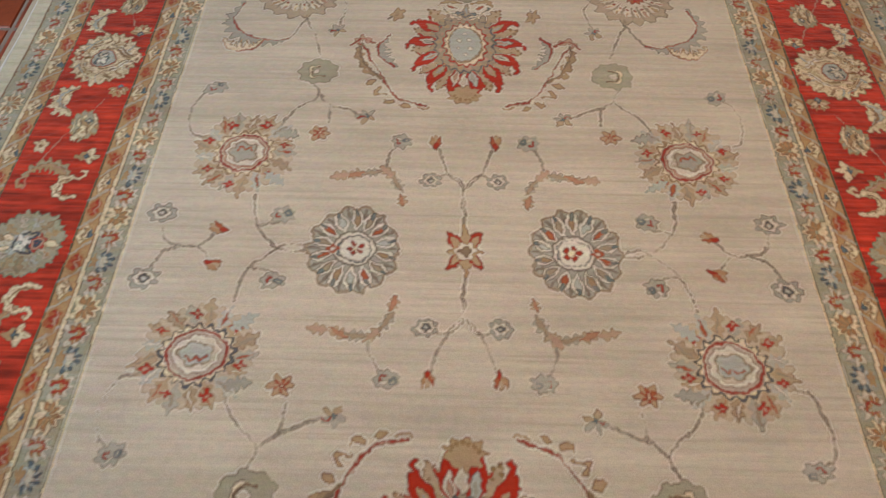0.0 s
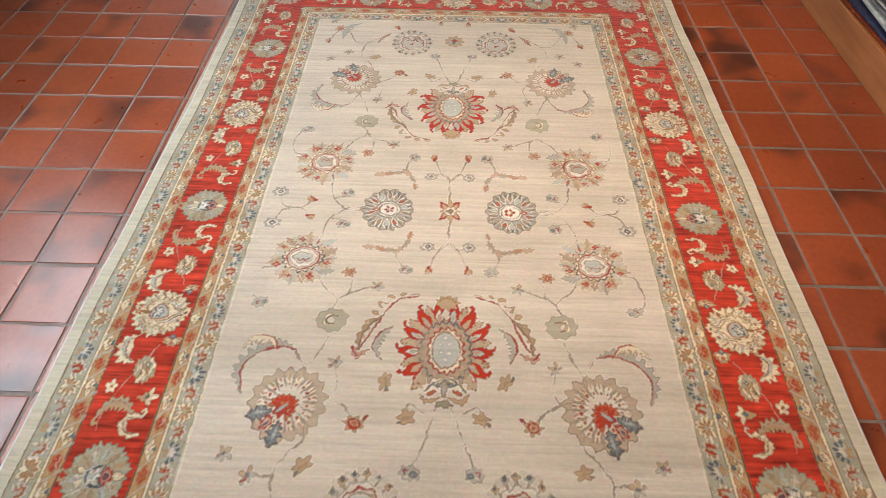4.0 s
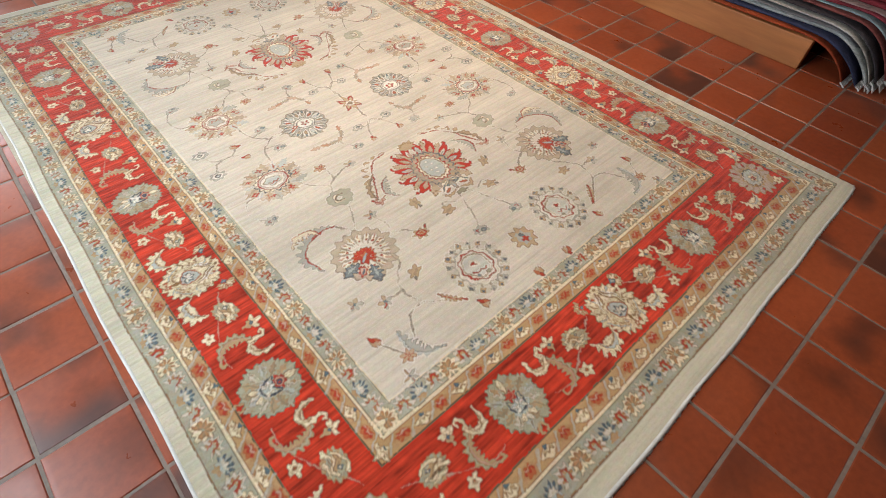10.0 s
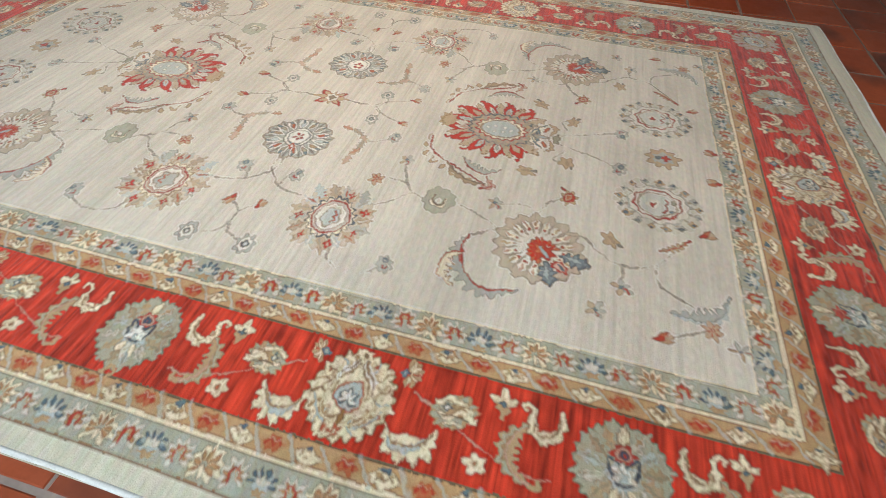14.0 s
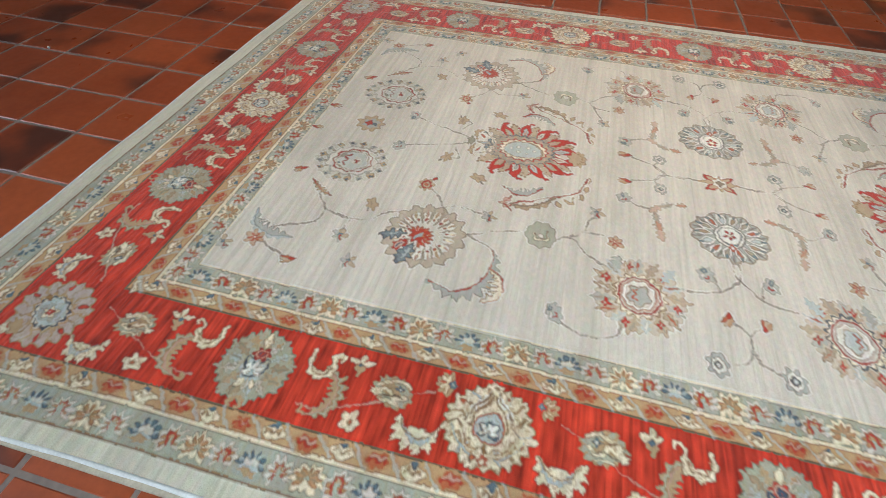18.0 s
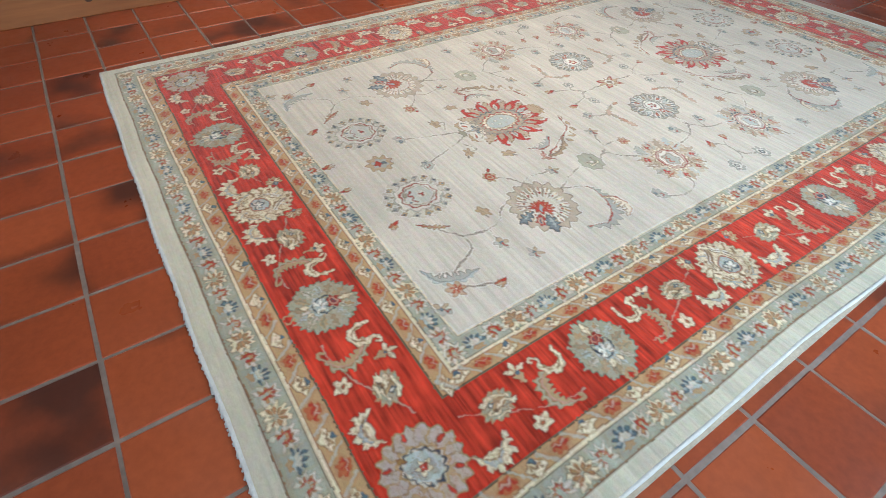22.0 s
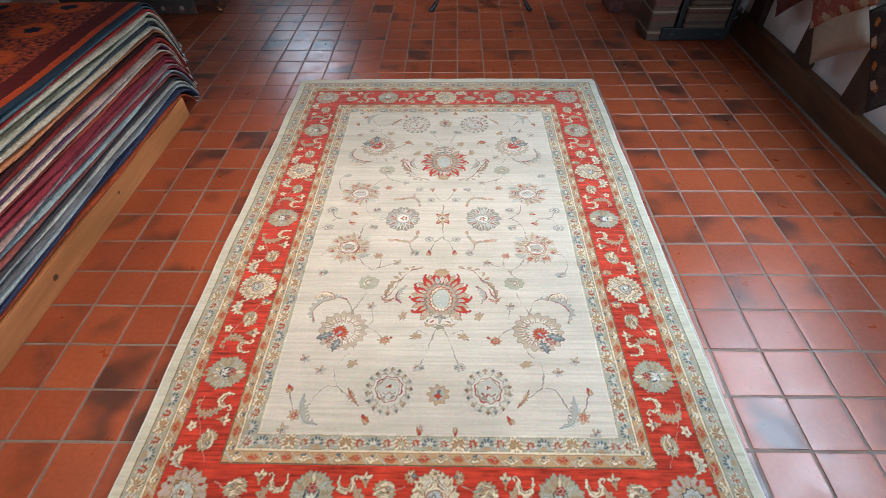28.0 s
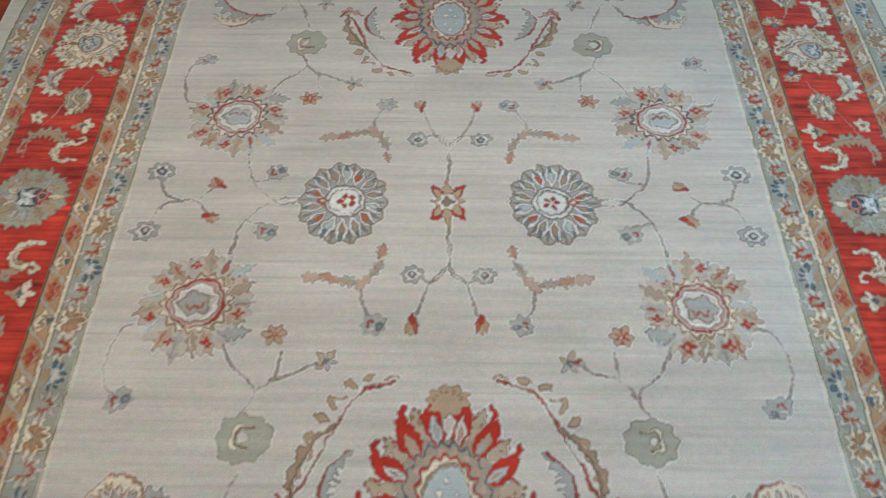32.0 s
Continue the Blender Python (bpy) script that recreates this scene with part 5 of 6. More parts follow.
def piled_rug(k, z, colour, thick, word, total):
    """One rug of the pile: flat on the ones below, its end bending down over the end of the platform."""
    r = random.Random(40 + k)
    f = k / (total - 1)
    front = 1.622 + 0.240 * f + r.uniform(-0.008, 0.008)
    back = BENCH_X + 1.9 - 0.1 * f
    bend = BENCH_Y0 + 0.08 - 0.46 * f
    end = bend - 0.27 + 0.03 * f + r.uniform(-0.025, 0.025)
    ys = list(np.linspace(end, bend, 12)) + list(np.linspace(bend + 0.15, BENCH_Y1 - 0.05 - 0.1 * r.random(), 16))
    bm = bmesh.new()
    xs = [front + 0.008, front + 0.02, front + 0.08, front + 0.4, back]
    top, low, nose = [], [], []
    for y in ys:
        fall = 0.0
        if y < bend:
            q = (bend - y) / (bend - end)
            fall = (0.12 + 0.22 * f) * q ** 2.8
        zz = z - fall + 0.004 * math.sin(5.3 * y + k) - 0.02 * max(0.0, 0.6 - y) * f * 0.3
        wav = 0.008 * math.sin(2.7 * y + 1.7 * k) + 0.006 * math.sin(9.1 * y + 2.3 * k) + 0.003 * math.sin(31 * y + 2 * k) + r.uniform(-0.0015, 0.0015)
        top.append([bm.verts.new((x + wav, y, zz + thick - (0.10 * thick if i == 0 else 0))) for i, x in enumerate(xs)])
        low.append([bm.verts.new((x + wav, y, zz + (0.10 * thick if i == 0 else 0))) for i, x in enumerate(xs)])
        nose.append([bm.verts.new((front + wav + 0.0015, y, zz + 0.72 * thick)), bm.verts.new((front + wav, y, zz + 0.35 * thick))])
    for rows, flip in ((top, False), (low, True)):
        for a, b in zip(rows, rows[1:]):
            for i in range(len(xs) - 1):
                q = (a[i], a[i + 1], b[i + 1], b[i])
                bm.faces.new(q[::-1] if flip else q)
    for a, b, c, d, e, g in zip(top, top[1:], low, low[1:], nose, nose[1:]):
        bm.faces.new((a[0], b[0], g[0], e[0]))
        bm.faces.new((e[0], g[0], g[1], e[1]))
        bm.faces.new((e[1], g[1], d[0], c[0]))
        bm.faces.new((a[-1], c[-1], d[-1], b[-1]))
    bm.faces.new((top[0][0], nose[0][0], nose[0][1], low[0][0]))
    bm.faces.new((top[-1][0], low[-1][0], nose[-1][1], nose[-1][0]))
    for rows_t, rows_l, s in ((top[0], low[0], 1), (top[-1], low[-1], -1)):
        for i in range(len(xs) - 1):
            q = (rows_t[i], rows_l[i], rows_l[i + 1], rows_t[i + 1])
            bm.faces.new(q if s > 0 else q[::-1])
    bmesh.ops.recalc_face_normals(bm, faces=bm.faces)
    rug = thing("piled_rug", (front, 0, z), f"{word} wool rug lying in the pile on the platform", "rug", "pile of rugs")
    m = plain(f"wool_{word.replace(' ', '_')}", colour, 0.95, 150, 0.6, (1, 0.3, 1.6), relief=0.9, spec=0.1) if k < total - 1 else TOP_RUG
    ob = part("woven_body", bm, m, rug, smooth=True)
    ob.location = -rug.location
    # cut ends of warp on the hanging end
    bm = bmesh.new()
    y0, z0 = ys[0], z - (0.12 + 0.22 * f)
    for x in np.arange(front + 0.01, front + 0.55, 0.011):
        tube(bm, [(x, y0 + 0.003, z0 + thick * 0.5), (x + r.uniform(-0.004, 0.004), y0 - 0.016, z0 + thick * 0.3 - 0.008), (x + r.uniform(-0.012, 0.012), y0 - 0.030, z0 - 0.030)], [0.0045, 0.004, 0.002], 4)
    ob = tagged(part("fringe", bm, COTTON, rug), kind="stuff")
    ob.location = -rug.location


def top_rug_material():
    """Deep red field with rows of orange octagons, an orange stripe at the edge."""
    m, t, b = mat("tribal_red_wool", 0.95, 0.0, 0.1)
    sep = t.nodes.new("ShaderNodeSeparateXYZ")
    t.links.new(coords(t), sep.inputs[0])
    x, y = sep.outputs[0], sep.outputs[1]
    cx = maths(t, "ABSOLUTE", maths(t, "SUBTRACT", maths(t, "FRACT", maths(t, "DIVIDE", maths(t, "SUBTRACT", x, 2.06), 0.42)), 0.5))
    cy = maths(t, "ABSOLUTE", maths(t, "SUBTRACT", maths(t, "FRACT", maths(t, "DIVIDE", maths(t, "ADD", y, 0.1), 0.36)), 0.5))
    d = maths(t, "MAXIMUM", maths(t, "MAXIMUM", cx, cy), maths(t, "MULTIPLY", maths(t, "ADD", cx, cy), 0.72))
    n = noise_of(t, coords(t), 34.0, 6.0)
    d = maths(t, "ADD", d, maths(t, "MULTIPLY", maths(t, "SUBTRACT", n, 0.5), 0.16))
    field = ramp(t, n, (0.38, (0.045, 0.020, 0.024)), (0.46, (0.22, 0.040, 0.026)), (0.55, (0.34, 0.062, 0.026)), (0.66, (0.55, 0.095, 0.024)))
    col = mix(t, ramp(t, d, (0.26, (1, 1, 1)), (0.30, (0, 0, 0))), field, mix(t, n, (0.36, 0.040, 0.014), (0.78, 0.14, 0.028)))
    col = mix(t, ramp(t, d, (0.10, (1, 1, 1)), (0.13, (0, 0, 0))), col, (0.022, 0.020, 0.034))
    stripe = maths(t, "LESS_THAN", x, 1.925)
    col = mix(t, stripe, col, mix(t, n, (0.30, 0.034, 0.012), (0.56, 0.085, 0.022)))
    col = mix(t, maths(t, "LESS_THAN", x, 1.885), col, (0.022, 0.032, 0.048))
    col = mix(t, maths(t, "MULTIPLY", maths(t, "GREATER_THAN", x, 1.93), maths(t, "LESS_THAN", x, 2.04)), col, mix(t, n, (0.05, 0.012, 0.014), (0.16, 0.02, 0.016)))
    t.links.new(col, b.inputs["Base Color"])
    bump(t, b, noise_of(t, coords(t), 300.0, 2.0), 0.4, 0.002)
    return m


TOP_RUG = top_rug_material()
z = BENCH_TOP
for k, (colour, thick, word) in enumerate(PILED):
    piled_rug(k, z + 0.0012, [c * (1.22 if max(colour) < 0.22 else 0.95) for c in colour], thick * 1.06 - 0.0024, word, len(PILED))
    z += thick * 1.06
PILE_TOP = z

# ---- floor: grout bed, then the tiles ----
PX, PY, X0, Y0 = 0.1886, 0.1896, -1.0165, -1.609
bm = bmesh.new()
box(bm, WEST - 0.25, EAST + 0.25, SOUTH - 0.25, NORTH + 0.25, FLOOR - 0.12, FLOOR - 0.0025)
floor = tagged(link("floor", bm, GROUT), "terracotta quarry tile floor with grey joints and dark scorch marks", "floor", kind="structure")


def tile_mesh():
    bm = bmesh.new()
    hx, hy = PX / 2 - 0.0041, PY / 2 - 0.0041
    rings = []
    for inset, z in ((0.0, -0.008), (0.0, -0.0022), (0.0022, -0.0003), (0.012, 0.0)):
        a, b = hx - inset, hy - inset
        rings.append([bm.verts.new(p) for p in ((-a, -b, z), (a, -b, z), (a, b, z), (-a, b, z))])
    for r0, r1 in zip(rings, rings[1:]):
        for k in range(4):
            bm.faces.new((r0[k], r0[(k + 1) % 4], r1[(k + 1) % 4], r1[k]))
    bm.faces.new(rings[-1])
    me = bpy.data.meshes.new("tile")
    bm.to_mesh(me)
    bm.free()
    me.materials.append(TILE)
    return me


def lay_tiles():
    me = tile_mesh()
    base = np.array([v.co[:] for v in me.vertices])
    quads = [tuple(p.vertices) for p in me.polygons]
    r = random.Random(3)
    far_v, far_f = [], []
    for i in range(-7, 27):
        for j in range(-19, 35):
            x, y = X0 + (i + 0.5) * PX, Y0 + (j + 0.5) * PY
            cut = x - PX / 2 < WEST
            if cut:
                x = -2.182
            if x > EAST or abs(x) < RW - PX * 0.6 and abs(y) < RL - PY * 0.6:
                continue
            x += r.uniform(-0.0012, 0.0012)
            y += r.uniform(-0.0012, 0.0012)
            turn, lift = r.uniform(-0.006, 0.006), r.uniform(-0.0008, 0.0004)
            tip = Matrix.LocRotScale((x, y, FLOOR + lift), Euler((r.uniform(-0.004, 0.004), r.uniform(-0.004, 0.004), turn)), (0.34, 1, 1) if cut else None)
            if -2.0 < x < 1.6 and -1.75 < y < 1.95 and len(floor.children) < 299:
                ob = new("tile", me)
                ob.parent = floor
                ob.matrix_basis = tip
            else:
                m = np.array(tip)
                off = len(far_v) * 16
                far_v.append(base @ m[:3, :3].T + m[:3, 3])
                far_f += [tuple(off + q for q in f) for f in quads]
    me2 = bpy.data.meshes.new("far_tiles")
    me2.from_pydata(np.vstack(far_v).tolist(), [], far_f)
    me2.materials.append(TILE)
    ob = tagged(new("far_tiles", me2), kind="stuff")
    ob.parent = floor


lay_tiles()


# ---- unseen fixtures for the added ceiling spots ----
for x, y, watts, cone in UNSEEN_LAMPS:
    lamp = thing("unseen_ceiling_spot", (x, y, CEIL), "unseen small black spotlight, added under the ceiling as a light source", "lamp", "ceiling spots")
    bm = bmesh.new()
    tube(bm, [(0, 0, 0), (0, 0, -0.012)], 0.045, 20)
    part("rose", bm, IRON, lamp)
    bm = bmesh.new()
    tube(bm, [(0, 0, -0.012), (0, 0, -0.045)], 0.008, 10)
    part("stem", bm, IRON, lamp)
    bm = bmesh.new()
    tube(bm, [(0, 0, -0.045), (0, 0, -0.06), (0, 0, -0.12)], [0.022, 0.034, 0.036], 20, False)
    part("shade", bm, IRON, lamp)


# ---- cushions along the west wall ----
def kilim(name, ground, figures, cell=0.07, stripes=False):
    """Flat-woven cloth with stepped figures in a few colours."""
    m, t, b = mat(name, 0.95, 0.0, 0.1)
    v = coords(t, (1, 1, 1), False)
    sep = t.nodes.new("ShaderNodeSeparateXYZ")
    t.links.new(v, sep.inputs[0])
    x, z = sep.outputs[0], sep.outputs[2]
    col = ground
    n = noise_of(t, v, 260.0, 2.0)
    for k, (colour, reach) in enumerate(figures):
        if stripes:
            w = maths(t, "ABSOLUTE", maths(t, "SUBTRACT", maths(t, "FRACT", maths(t, "DIVIDE", maths(t, "ADD", z, 0.013 * k), cell * (1 + 0.37 * k))), 0.5))
        else:
            qx = maths(t, "SNAP", maths(t, "ABSOLUTE", maths(t, "SUBTRACT", maths(t, "FRACT", maths(t, "DIVIDE", maths(t, "ADD", x, 0.31 * cell * k), cell * (1 + 0.5 * k))), 0.5)), 0.1)
            qz = maths(t, "SNAP", maths(t, "ABSOLUTE", maths(t, "SUBTRACT", maths(t, "FRACT", maths(t, "DIVIDE", maths(t, "ADD", z, 0.17 * cell * k), cell * (1 + 0.5 * k))), 0.5)), 0.1)
            w = maths(t, "ADD", qx, qz)
        col = mix(t, maths(t, "LESS_THAN", w, reach), col, colour)
    col = mix(t, 0.25, col, ramp(t, n, (0.3, (0.02, 0.015, 0.012)), (0.7, (0.30, 0.26, 0.22))))
    t.links.new(col, b.inputs["Base Color"])
    bump(t, b, n, 0.4, 0.002)
    return m


def pillow_mesh(w, h, depth):
    """A filled cushion in the x-z plane: full in the middle, thin at the seams, its sides drawn in a little."""
    bm = bmesh.new()
    n = 14
    sheets = []
    for s in (1, -1):
        rows = []
        for j in range(n + 1):
            row = []
            for i in range(n + 1):
                u, v = 2 * i / n - 1, 2 * j / n - 1
                full = max(0.0, (1 - abs(u) ** 2.6) * (1 - abs(v) ** 2.6)) ** 0.55
                x = u * w / 2 * (1 - 0.07 * (1 - v * v))
                zz = v * h / 2 * (1 - 0.07 * (1 - u * u))
                row.append(bm.verts.new((x, s * (0.004 + depth / 2 * full), zz)))
            rows.append(row)
        sheets.append(rows)
        for j in range(n):
            for i in range(n):
                q = (rows[j][i], rows[j][i + 1], rows[j + 1][i + 1], rows[j + 1][i])
                bm.faces.new(q if s < 0 else q[::-1])
    ring = [(0, i) for i in range(n)] + [(j, n) for j in range(n)] + [(n, n - i) for i in range(n)] + [(n - j, 0) for j in range(n)]
    for a, b in zip(ring, ring[1:] + ring[:1]):
        bm.faces.new((sheets[0][a[0]][a[1]], sheets[1][a[0]][a[1]], sheets[1][b[0]][b[1]], sheets[0][b[0]][b[1]]))
    bmesh.ops.recalc_face_normals(bm, faces=bm.faces)
    return bm


def cushion(y, z, tilt, size, material, label, depth=0.11, border=None, x=None):
    """A cushion hung flat against the wall, turned in the wall's plane."""
    c = thing("cushion", (x if x is not None else WEST + 0.045 + depth / 2, y, z), label, "cushion", "cushions on the wall")
    c.rotation_euler = (0, 0, 0)
    c.matrix_basis = Matrix.Translation(c.location) @ pose(0, 0, 0, 0, 0, 90) @ pose(0, 0, 0, 0, tilt, 0)
    part("cover", pillow_mesh(size[0], size[1], depth), material, c, smooth=True)
    # corded seam
    bm = bmesh.new()
    w, h = size[0] / 2, size[1] / 2
    loop = []
    for k in range(41):
        a = 2 * math.pi * k / 40
        u, v = math.cos(a), math.sin(a)
        s = 1 / max(abs(u), abs(v))
        u, v = u * s, v * s
        loop.append((u * w * (1 - 0.07 * (1 - v * v)), 0, v * h * (1 - 0.07 * (1 - u * u))))
    tube(bm, loop, 0.006, 6, False)
    part("piping", bm, border or material, c)
    # the loop of tape by which it hangs
    bm = bmesh.new()
    tube(bm, [(-w + 0.02, 0.0, h - 0.01), (-w - 0.015, 0.01, h + 0.03), (-w - 0.005, 0.0, h - 0.015)], 0.004, 6)
    part("hanging_loop", bm, COTTON, c)
    return c


K_MULTI = kilim("kilim_multicolour", (0.06, 0.032, 0.085), [((0.38, 0.085, 0.025), 0.26), ((0.06, 0.11, 0.05), 0.22), ((0.55, 0.33, 0.20), 0.10)], 0.048)
K_FLAG = kilim("kilim_cream_panel", (0.52, 0.44, 0.26), [((0.035, 0.075, 0.055), 0.16)], 0.20)
K_DARK = kilim("kilim_dark", (0.016, 0.014, 0.020), [((0.50, 0.19, 0.03), 0.17), ((0.055, 0.045, 0.05), 0.14), ((0.55, 0.46, 0.36), 0.08)], 0.105)
K_FLORAL = kilim("kilim_red_floral", (0.26, 0.055, 0.042), [((0.34, 0.13, 0.07), 0.26), ((0.46, 0.36, 0.22), 0.16), ((0.20, 0.035, 0.03), 0.06)], 0.085)
K_MAROON = kilim("kilim_maroon", (0.10, 0.020, 0.025), [((0.17, 0.035, 0.035), 0.22)], 0.09)
LINEN = plain("beige_linen", (0.40, 0.34, 0.27), 0.95, 220, 0.14, relief=0.4)
CRIMSON = plain("crimson_wool", (0.20, 0.018, 0.020), 0.95, 200, 0.25, relief=0.4)
BLACKWOOL = plain("black_wool", (0.018, 0.016, 0.016), 0.95, 200, 0.3, relief=0.4)

cushion(0.585, 0.577, -38, (0.45, 0.45), K_MULTI, "multicoloured kilim cushion hanging corner-down on the wall", border=BLACKWOOL)
flag = cushion(0.984, 0.551, 45, (0.43, 0.43), CRIMSON, "crimson cushion with a cream panel hanging on the wall")
bm = pillow_mesh(0.30, 0.30, 0.128)
part("panel", bm, K_FLAG, flag, "cream panel with a dark green figure", True)
cushion(1.475, 0.585, 40, (0.44, 0.44), BLACKWOOL, "black wool cushion hanging corner-down on the wall")
cushion(-0.548, 0.633, -43, (0.50, 0.50), K_DARK, "dark kilim cushion with orange and white figures on the wall", border=BLACKWOOL, x=WEST + 0.15)
cushion(-1.13, 0.549, -35, (0.44, 0.44), LINEN, "plain beige linen cushion hanging on the wall", border=LINEN)
cushion(-1.197, 0.743, -35, (0.46, 0.46), K_FLORAL, "red kilim cushion with cream flowers hanging on the wall", x=WEST + 0.155)
cushion(-1.673, 0.648, -38, (0.46, 0.46), K_MAROON, "maroon kilim cushion hanging on the wall")
# the rail that they hang from
rail = thing("peg_rail", (WEST, 0, 1.0), "dark oak peg rail along the wall", "rail")
ob = part("board", one_box(0.0, 0.045, -1.95, 1.95, -0.03, 0.035, bevel=0.004), OAK, rail)
for y in (-1.75, -1.35, -1.2, -0.72, 0.32, 0.74, 1.26):
    bm = bmesh.new()
    tube(bm, [(0.04, y, 0.0), (0.075, y, 0.006), (0.085, y, 0.008)], [0.008, 0.008, 0.012], 8)
    part("peg", bm, OAK_UP, rail)

# ---- rack of folded kilims by the west wall ----
K_STRIPE = kilim("kilim_brown_stripes", (0.085, 0.048, 0.028), [((0.075, 0.012, 0.012), 0.14), ((0.36, 0.27, 0.19), 0.04), ((0.034, 0.016, 0.014), 0.10)], 0.075, True)
K_PALE = kilim("kilim_pale", (0.070, 0.040, 0.026), [((0.11, 0.03, 0.02), 0.2), ((0.26, 0.19, 0.13), 0.06)], 0.11, True)
STEEL = plain("dull_steel", (0.10, 0.10, 0.10), 0.4, 50, 0.2, metal=0.8)
rack = thing("kilim_rack", (-1.88, -2.30, FLOOR), "black low rack for folded kilims standing on the tiles", "rack")
part("plinth", one_box(-0.26, 0.25, -0.20, 0.18, 0.012, 0.105, bevel=0.008), IRON, rack)
for sx in (-0.22, 0.21):
    for sy in (-0.16, 0.14):
        bm = bmesh.new()
        tube(bm, [(sx, sy, 0.0), (sx, sy, 0.014)], 0.018, 12)
        part("foot", bm, IRON, rack)
for sx in (-0.245, 0.13):
    part("upright", one_box(sx - 0.018, sx + 0.018, 0.135, 0.17, 0.105, 0.62, bevel=0.004), IRON, rack)
    part("upright", one_box(sx - 0.018, sx + 0.018, -0.19, -0.155, 0.105, 0.62, bevel=0.004), IRON, rack)
for sx in (-0.17, 0.17):
    part("latch", one_box(sx - 0.016, sx + 0.016, 0.178, 0.186, 0.05, 0.064, bevel=0.002), STEEL, rack)


def folded(x0, x1, y0, y1, z0, h, material, label, seed):
    """A cloth folded into a soft block with its folds showing at the front."""
    f = thing("folded_kilim", ((x0 + x1) / 2, (y0 + y1) / 2, z0), label, "textile", "folded kilims")
    bm = bmesh.new()
    r = random.Random(seed)
    n, layers = 10, max(2, int(h / 0.03))
    cx, cy = (x0 + x1) / 2, (y0 + y1) / 2
    rows = []
    for k in range(layers * 4 + 1):
        z = h * k / (layers * 4)
        pinch = 0.004 * abs(math.sin(math.pi * k / 4))
        ring = []
        for i in range(4 * n):
            s, t = i // n, (i % n) / n
            u, v = ((-1 + 2 * t, -1), (1, -1 + 2 * t), (1 - 2 * t, 1), (-1, 1 - 2 * t))[s]
            q = 1 - 0.03 * (abs(u) ** 6) * (abs(v) ** 6)
            ring.append(bm.verts.new((u * q * ((x1 - x0) / 2 - 0.012 + pinch), v * q * ((y1 - y0) / 2 - 0.012 + pinch), z + 0.004 * math.sin(3 * u + seed + k) * (0 < k))))
        rows.append(ring)
    for a, b in zip(rows, rows[1:]):
        for i in range(4 * n):
            bm.faces.new((a[i], a[(i + 1) % (4 * n)], b[(i + 1) % (4 * n)], b[i]))
    bm.faces.new(rows[-1])
    bm.faces.new(rows[0][::-1])
    part("cloth", bm, material, f, smooth=True)
    return f


folded(-2.105, -1.77, -2.44, -2.105, FLOOR + 0.105, 0.16, K_STRIPE, "brown striped kilim folded on the rack", 1)
folded(-2.10, -1.78, -2.43, -2.11, FLOOR + 0.268, 0.12, K_STRIPE, "brown striped kilim folded on top of another", 2)
folded(-1.73, -1.52, -2.46, -2.13, FLOOR, 0.36, K_PALE, "pale patterned kilim rolled up beside the rack", 3)
folded(-1.50, -1.36, -3.02, -2.72, FLOOR, 0.28, K_MAROON, "maroon kilim bundle standing on the tiles", 4)

# socket and cables on the wall
sock = thing("wall_socket", (WEST, -2.22, 0.31), "white double wall socket with a plugged-in cable", "socket")
part("plate", one_box(0.0, 0.010, -0.075, 0.075, -0.045, 0.045, bevel=0.004), PAINT, sock)
part("plug", one_box(0.010, 0.045, 0.0, 0.04, -0.02, 0.02, bevel=0.006), PAINT, sock)
BLUE_CABLE = plain("pale_cable", (0.45, 0.55, 0.60), 0.5, 60, 0.1)
bm = bmesh.new()
tube(bm, [(0.04, 0.02, -0.01), (0.06, 0.03, -0.07), (0.045, 0.0, -0.14), (0.075, -0.05, -0.22), (0.10, -0.10, -0.30)], 0.0035, 6)
part("cable", bm, BLUE_CABLE, sock)
bm = bmesh.new()
tube(bm, [(0.035, 0.01, -0.015), (0.05, -0.03, -0.09), (0.075, -0.06, -0.16), (0.08, -0.03, -0.24), (0.10, -0.07, -0.31)], 0.0035, 6)
part("cable", bm, COTTON, sock)

# ---- black tripod stand on the far tiles ----
stand = thing("tripod_stand", (-0.278, -3.02, FLOOR), "black metal tripod stand with splayed legs on the tiles", "stand")
APEX = 0.62
FEET = [(0.42, 0.235), (-0.42, 0.235), (0.0, -0.49)]
for fx, fy in FEET:
    bm = bmesh.new()
    tube(bm, [(fx, fy, 0.014), (fx * 0.55, fy * 0.55, APEX * 0.45), (fx * 0.08, fy * 0.08, APEX)], 0.0135, 10)
    leg = part("leg", bm, IRON, stand)
    d = Vector((fx, fy, 0)).normalized() * 0.025
    bm = bmesh.new()
    tube(bm, [(fx + d.x, fy + d.y, 0.004), (fx, fy, 0.014), (fx - 1.6 * d.x, fy - 1.6 * d.y, 0.062)], [0.017, 0.020, 0.018], 10)
    part("rubber_foot", bm, IRON, leg)
    bm = bmesh.new()
    tube(bm, [(fx * 0.83, fy * 0.83, 0.125), (fx * 0.4, fy * 0.4, 0.155), (0.0, 0.0, 0.16)], 0.006, 8)
    part("brace", bm, IRON, stand)
bm = bmesh.new()
tube(bm, [(0, 0, 0.10), (0, 0, 0.85)], 0.016, 12)
part("column", bm, IRON, stand)
bm = bmesh.new()
tube(bm, [(0, 0, 0.57), (0, 0, 0.66)], 0.04, 14)
part("collar", bm, IRON, stand)

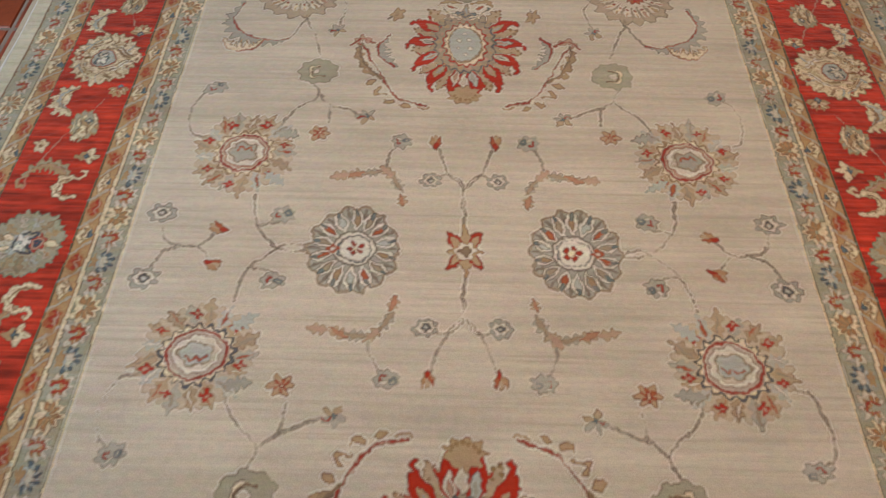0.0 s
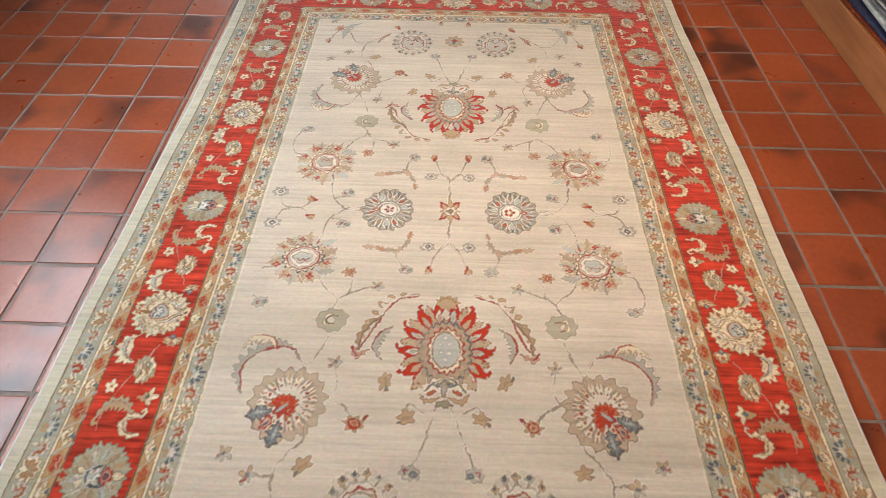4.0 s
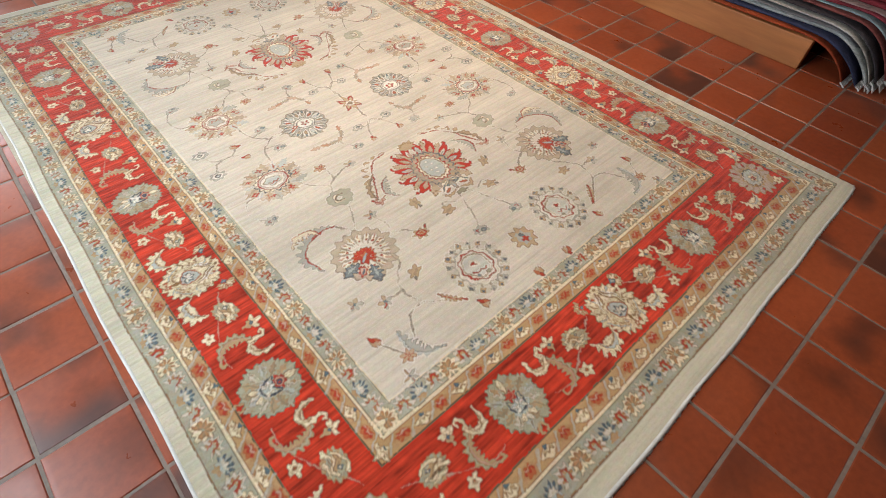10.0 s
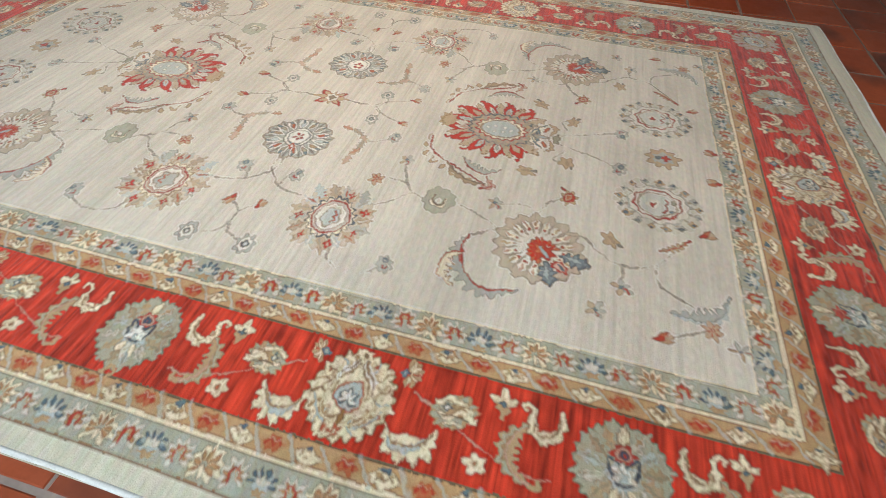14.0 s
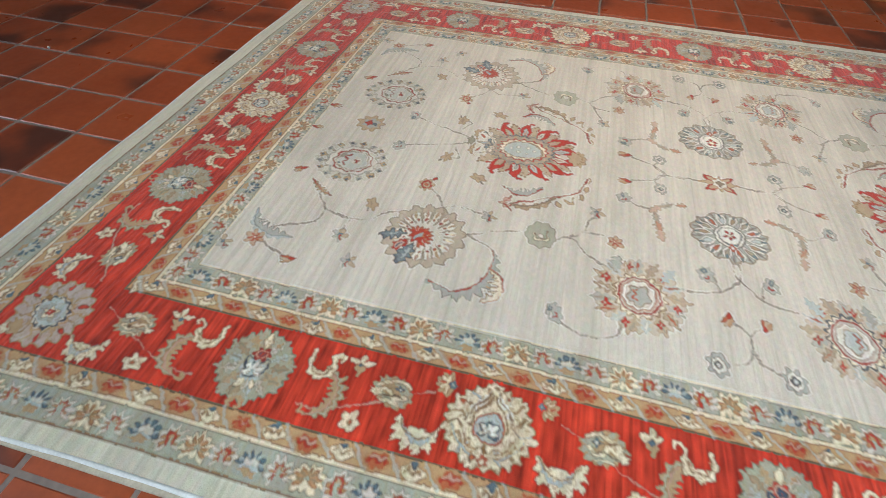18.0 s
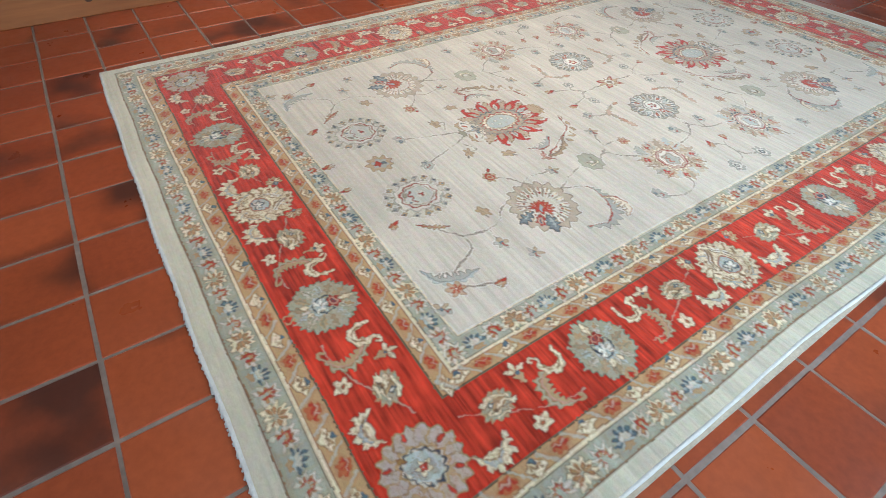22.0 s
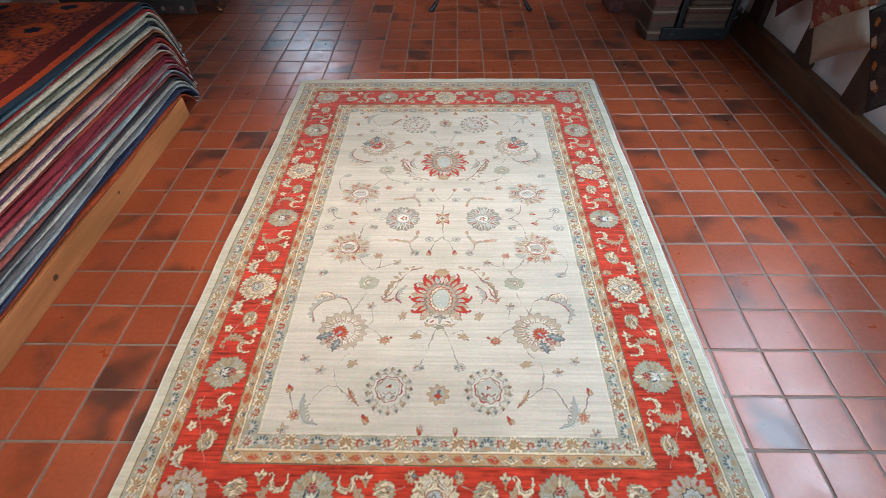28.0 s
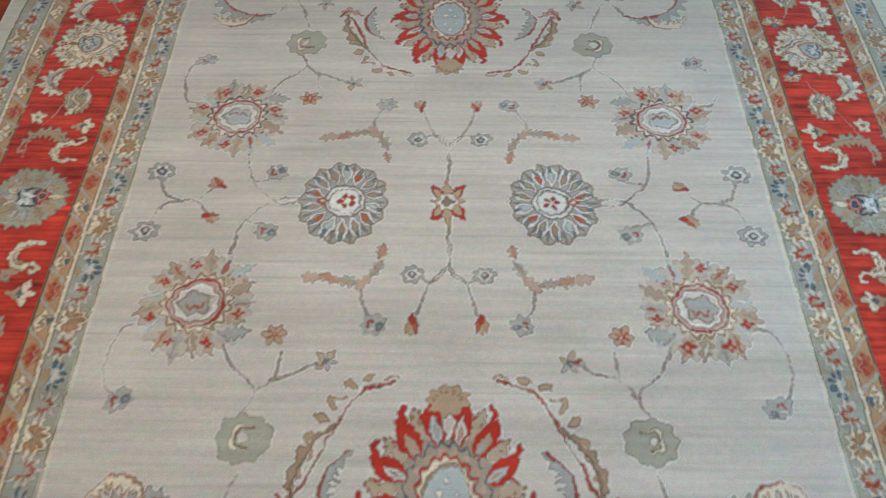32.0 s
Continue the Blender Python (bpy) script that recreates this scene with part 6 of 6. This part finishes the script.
# ---- upholstered footstool beyond the pile ----
K_NET = kilim("dark_net_carpet", (0.020, 0.014, 0.014), [((0.085, 0.022, 0.024), 0.24), ((0.30, 0.25, 0.18), 0.06)], 0.11)
stool = thing("footstool", (2.58, -3.06, FLOOR), "dark carpet-covered footstool on turned legs with brass castors", "footstool")
bm = one_box(-0.58, 0.75, -0.34, 0.34, 0.15, 0.30, bevel=0.03, seg=3)
part("hanging_cloth", one_box(-0.40, 0.76, 0.335, 0.365, 0.015, 0.31, bevel=0.012, seg=2), K_NET, stool, "dark patterned cloth hanging to the floor")
part("seat_frame", bm, K_NET, stool)
bm = pillow_mesh(1.36, 0.70, 0.16)
bmesh.ops.rotate(bm, verts=bm.verts, matrix=Matrix.Rotation(math.pi / 2, 3, "X"))
bmesh.ops.translate(bm, verts=bm.verts, vec=(0.085, 0, 0.33))
part("seat_cushion", bm, K_NET, stool, smooth=True)
for sx in (-0.565, 0.70):
    for sy in (-0.325, 0.28):
        bm = bmesh.new()
        tube(bm, [(sx, sy, 0.17), (sx, sy, 0.14), (sx, sy, 0.125), (sx, sy, 0.10), (sx, sy, 0.075), (sx, sy, 0.055)], [0.024, 0.026, 0.015, 0.024, 0.014, 0.016], 14)
        leg = part("leg", bm, OAK_UP, stool, smooth=True)
        bm = bmesh.new()
        tube(bm, [(sx, sy, 0.058), (sx, sy, 0.03), (sx - 0.012, sy, 0.018)], [0.017, 0.013, 0.009], 12)
        part("castor_cup", bm, BRASS, leg)
        bm = bmesh.new()
        tube(bm, [(sx - 0.018, sy - 0.008, 0.014), (sx - 0.018, sy + 0.008, 0.014)], 0.014, 14)
        part("castor_wheel", bm, BRASS, leg)

# a crumb of paper on the tiles
bm = bmesh.new()
bmesh.ops.create_icosphere(bm, subdivisions=1, radius=0.005)
for v in bm.verts:
    v.co *= 1 + 0.4 * noise.noise(v.co * 900)
ob = tagged(link("paper_scrap", bm, COTTON), "tiny white scrap of paper lying on the tiles", "scrap")
ob.location = (0.122, 2.062, FLOOR + 0.003)
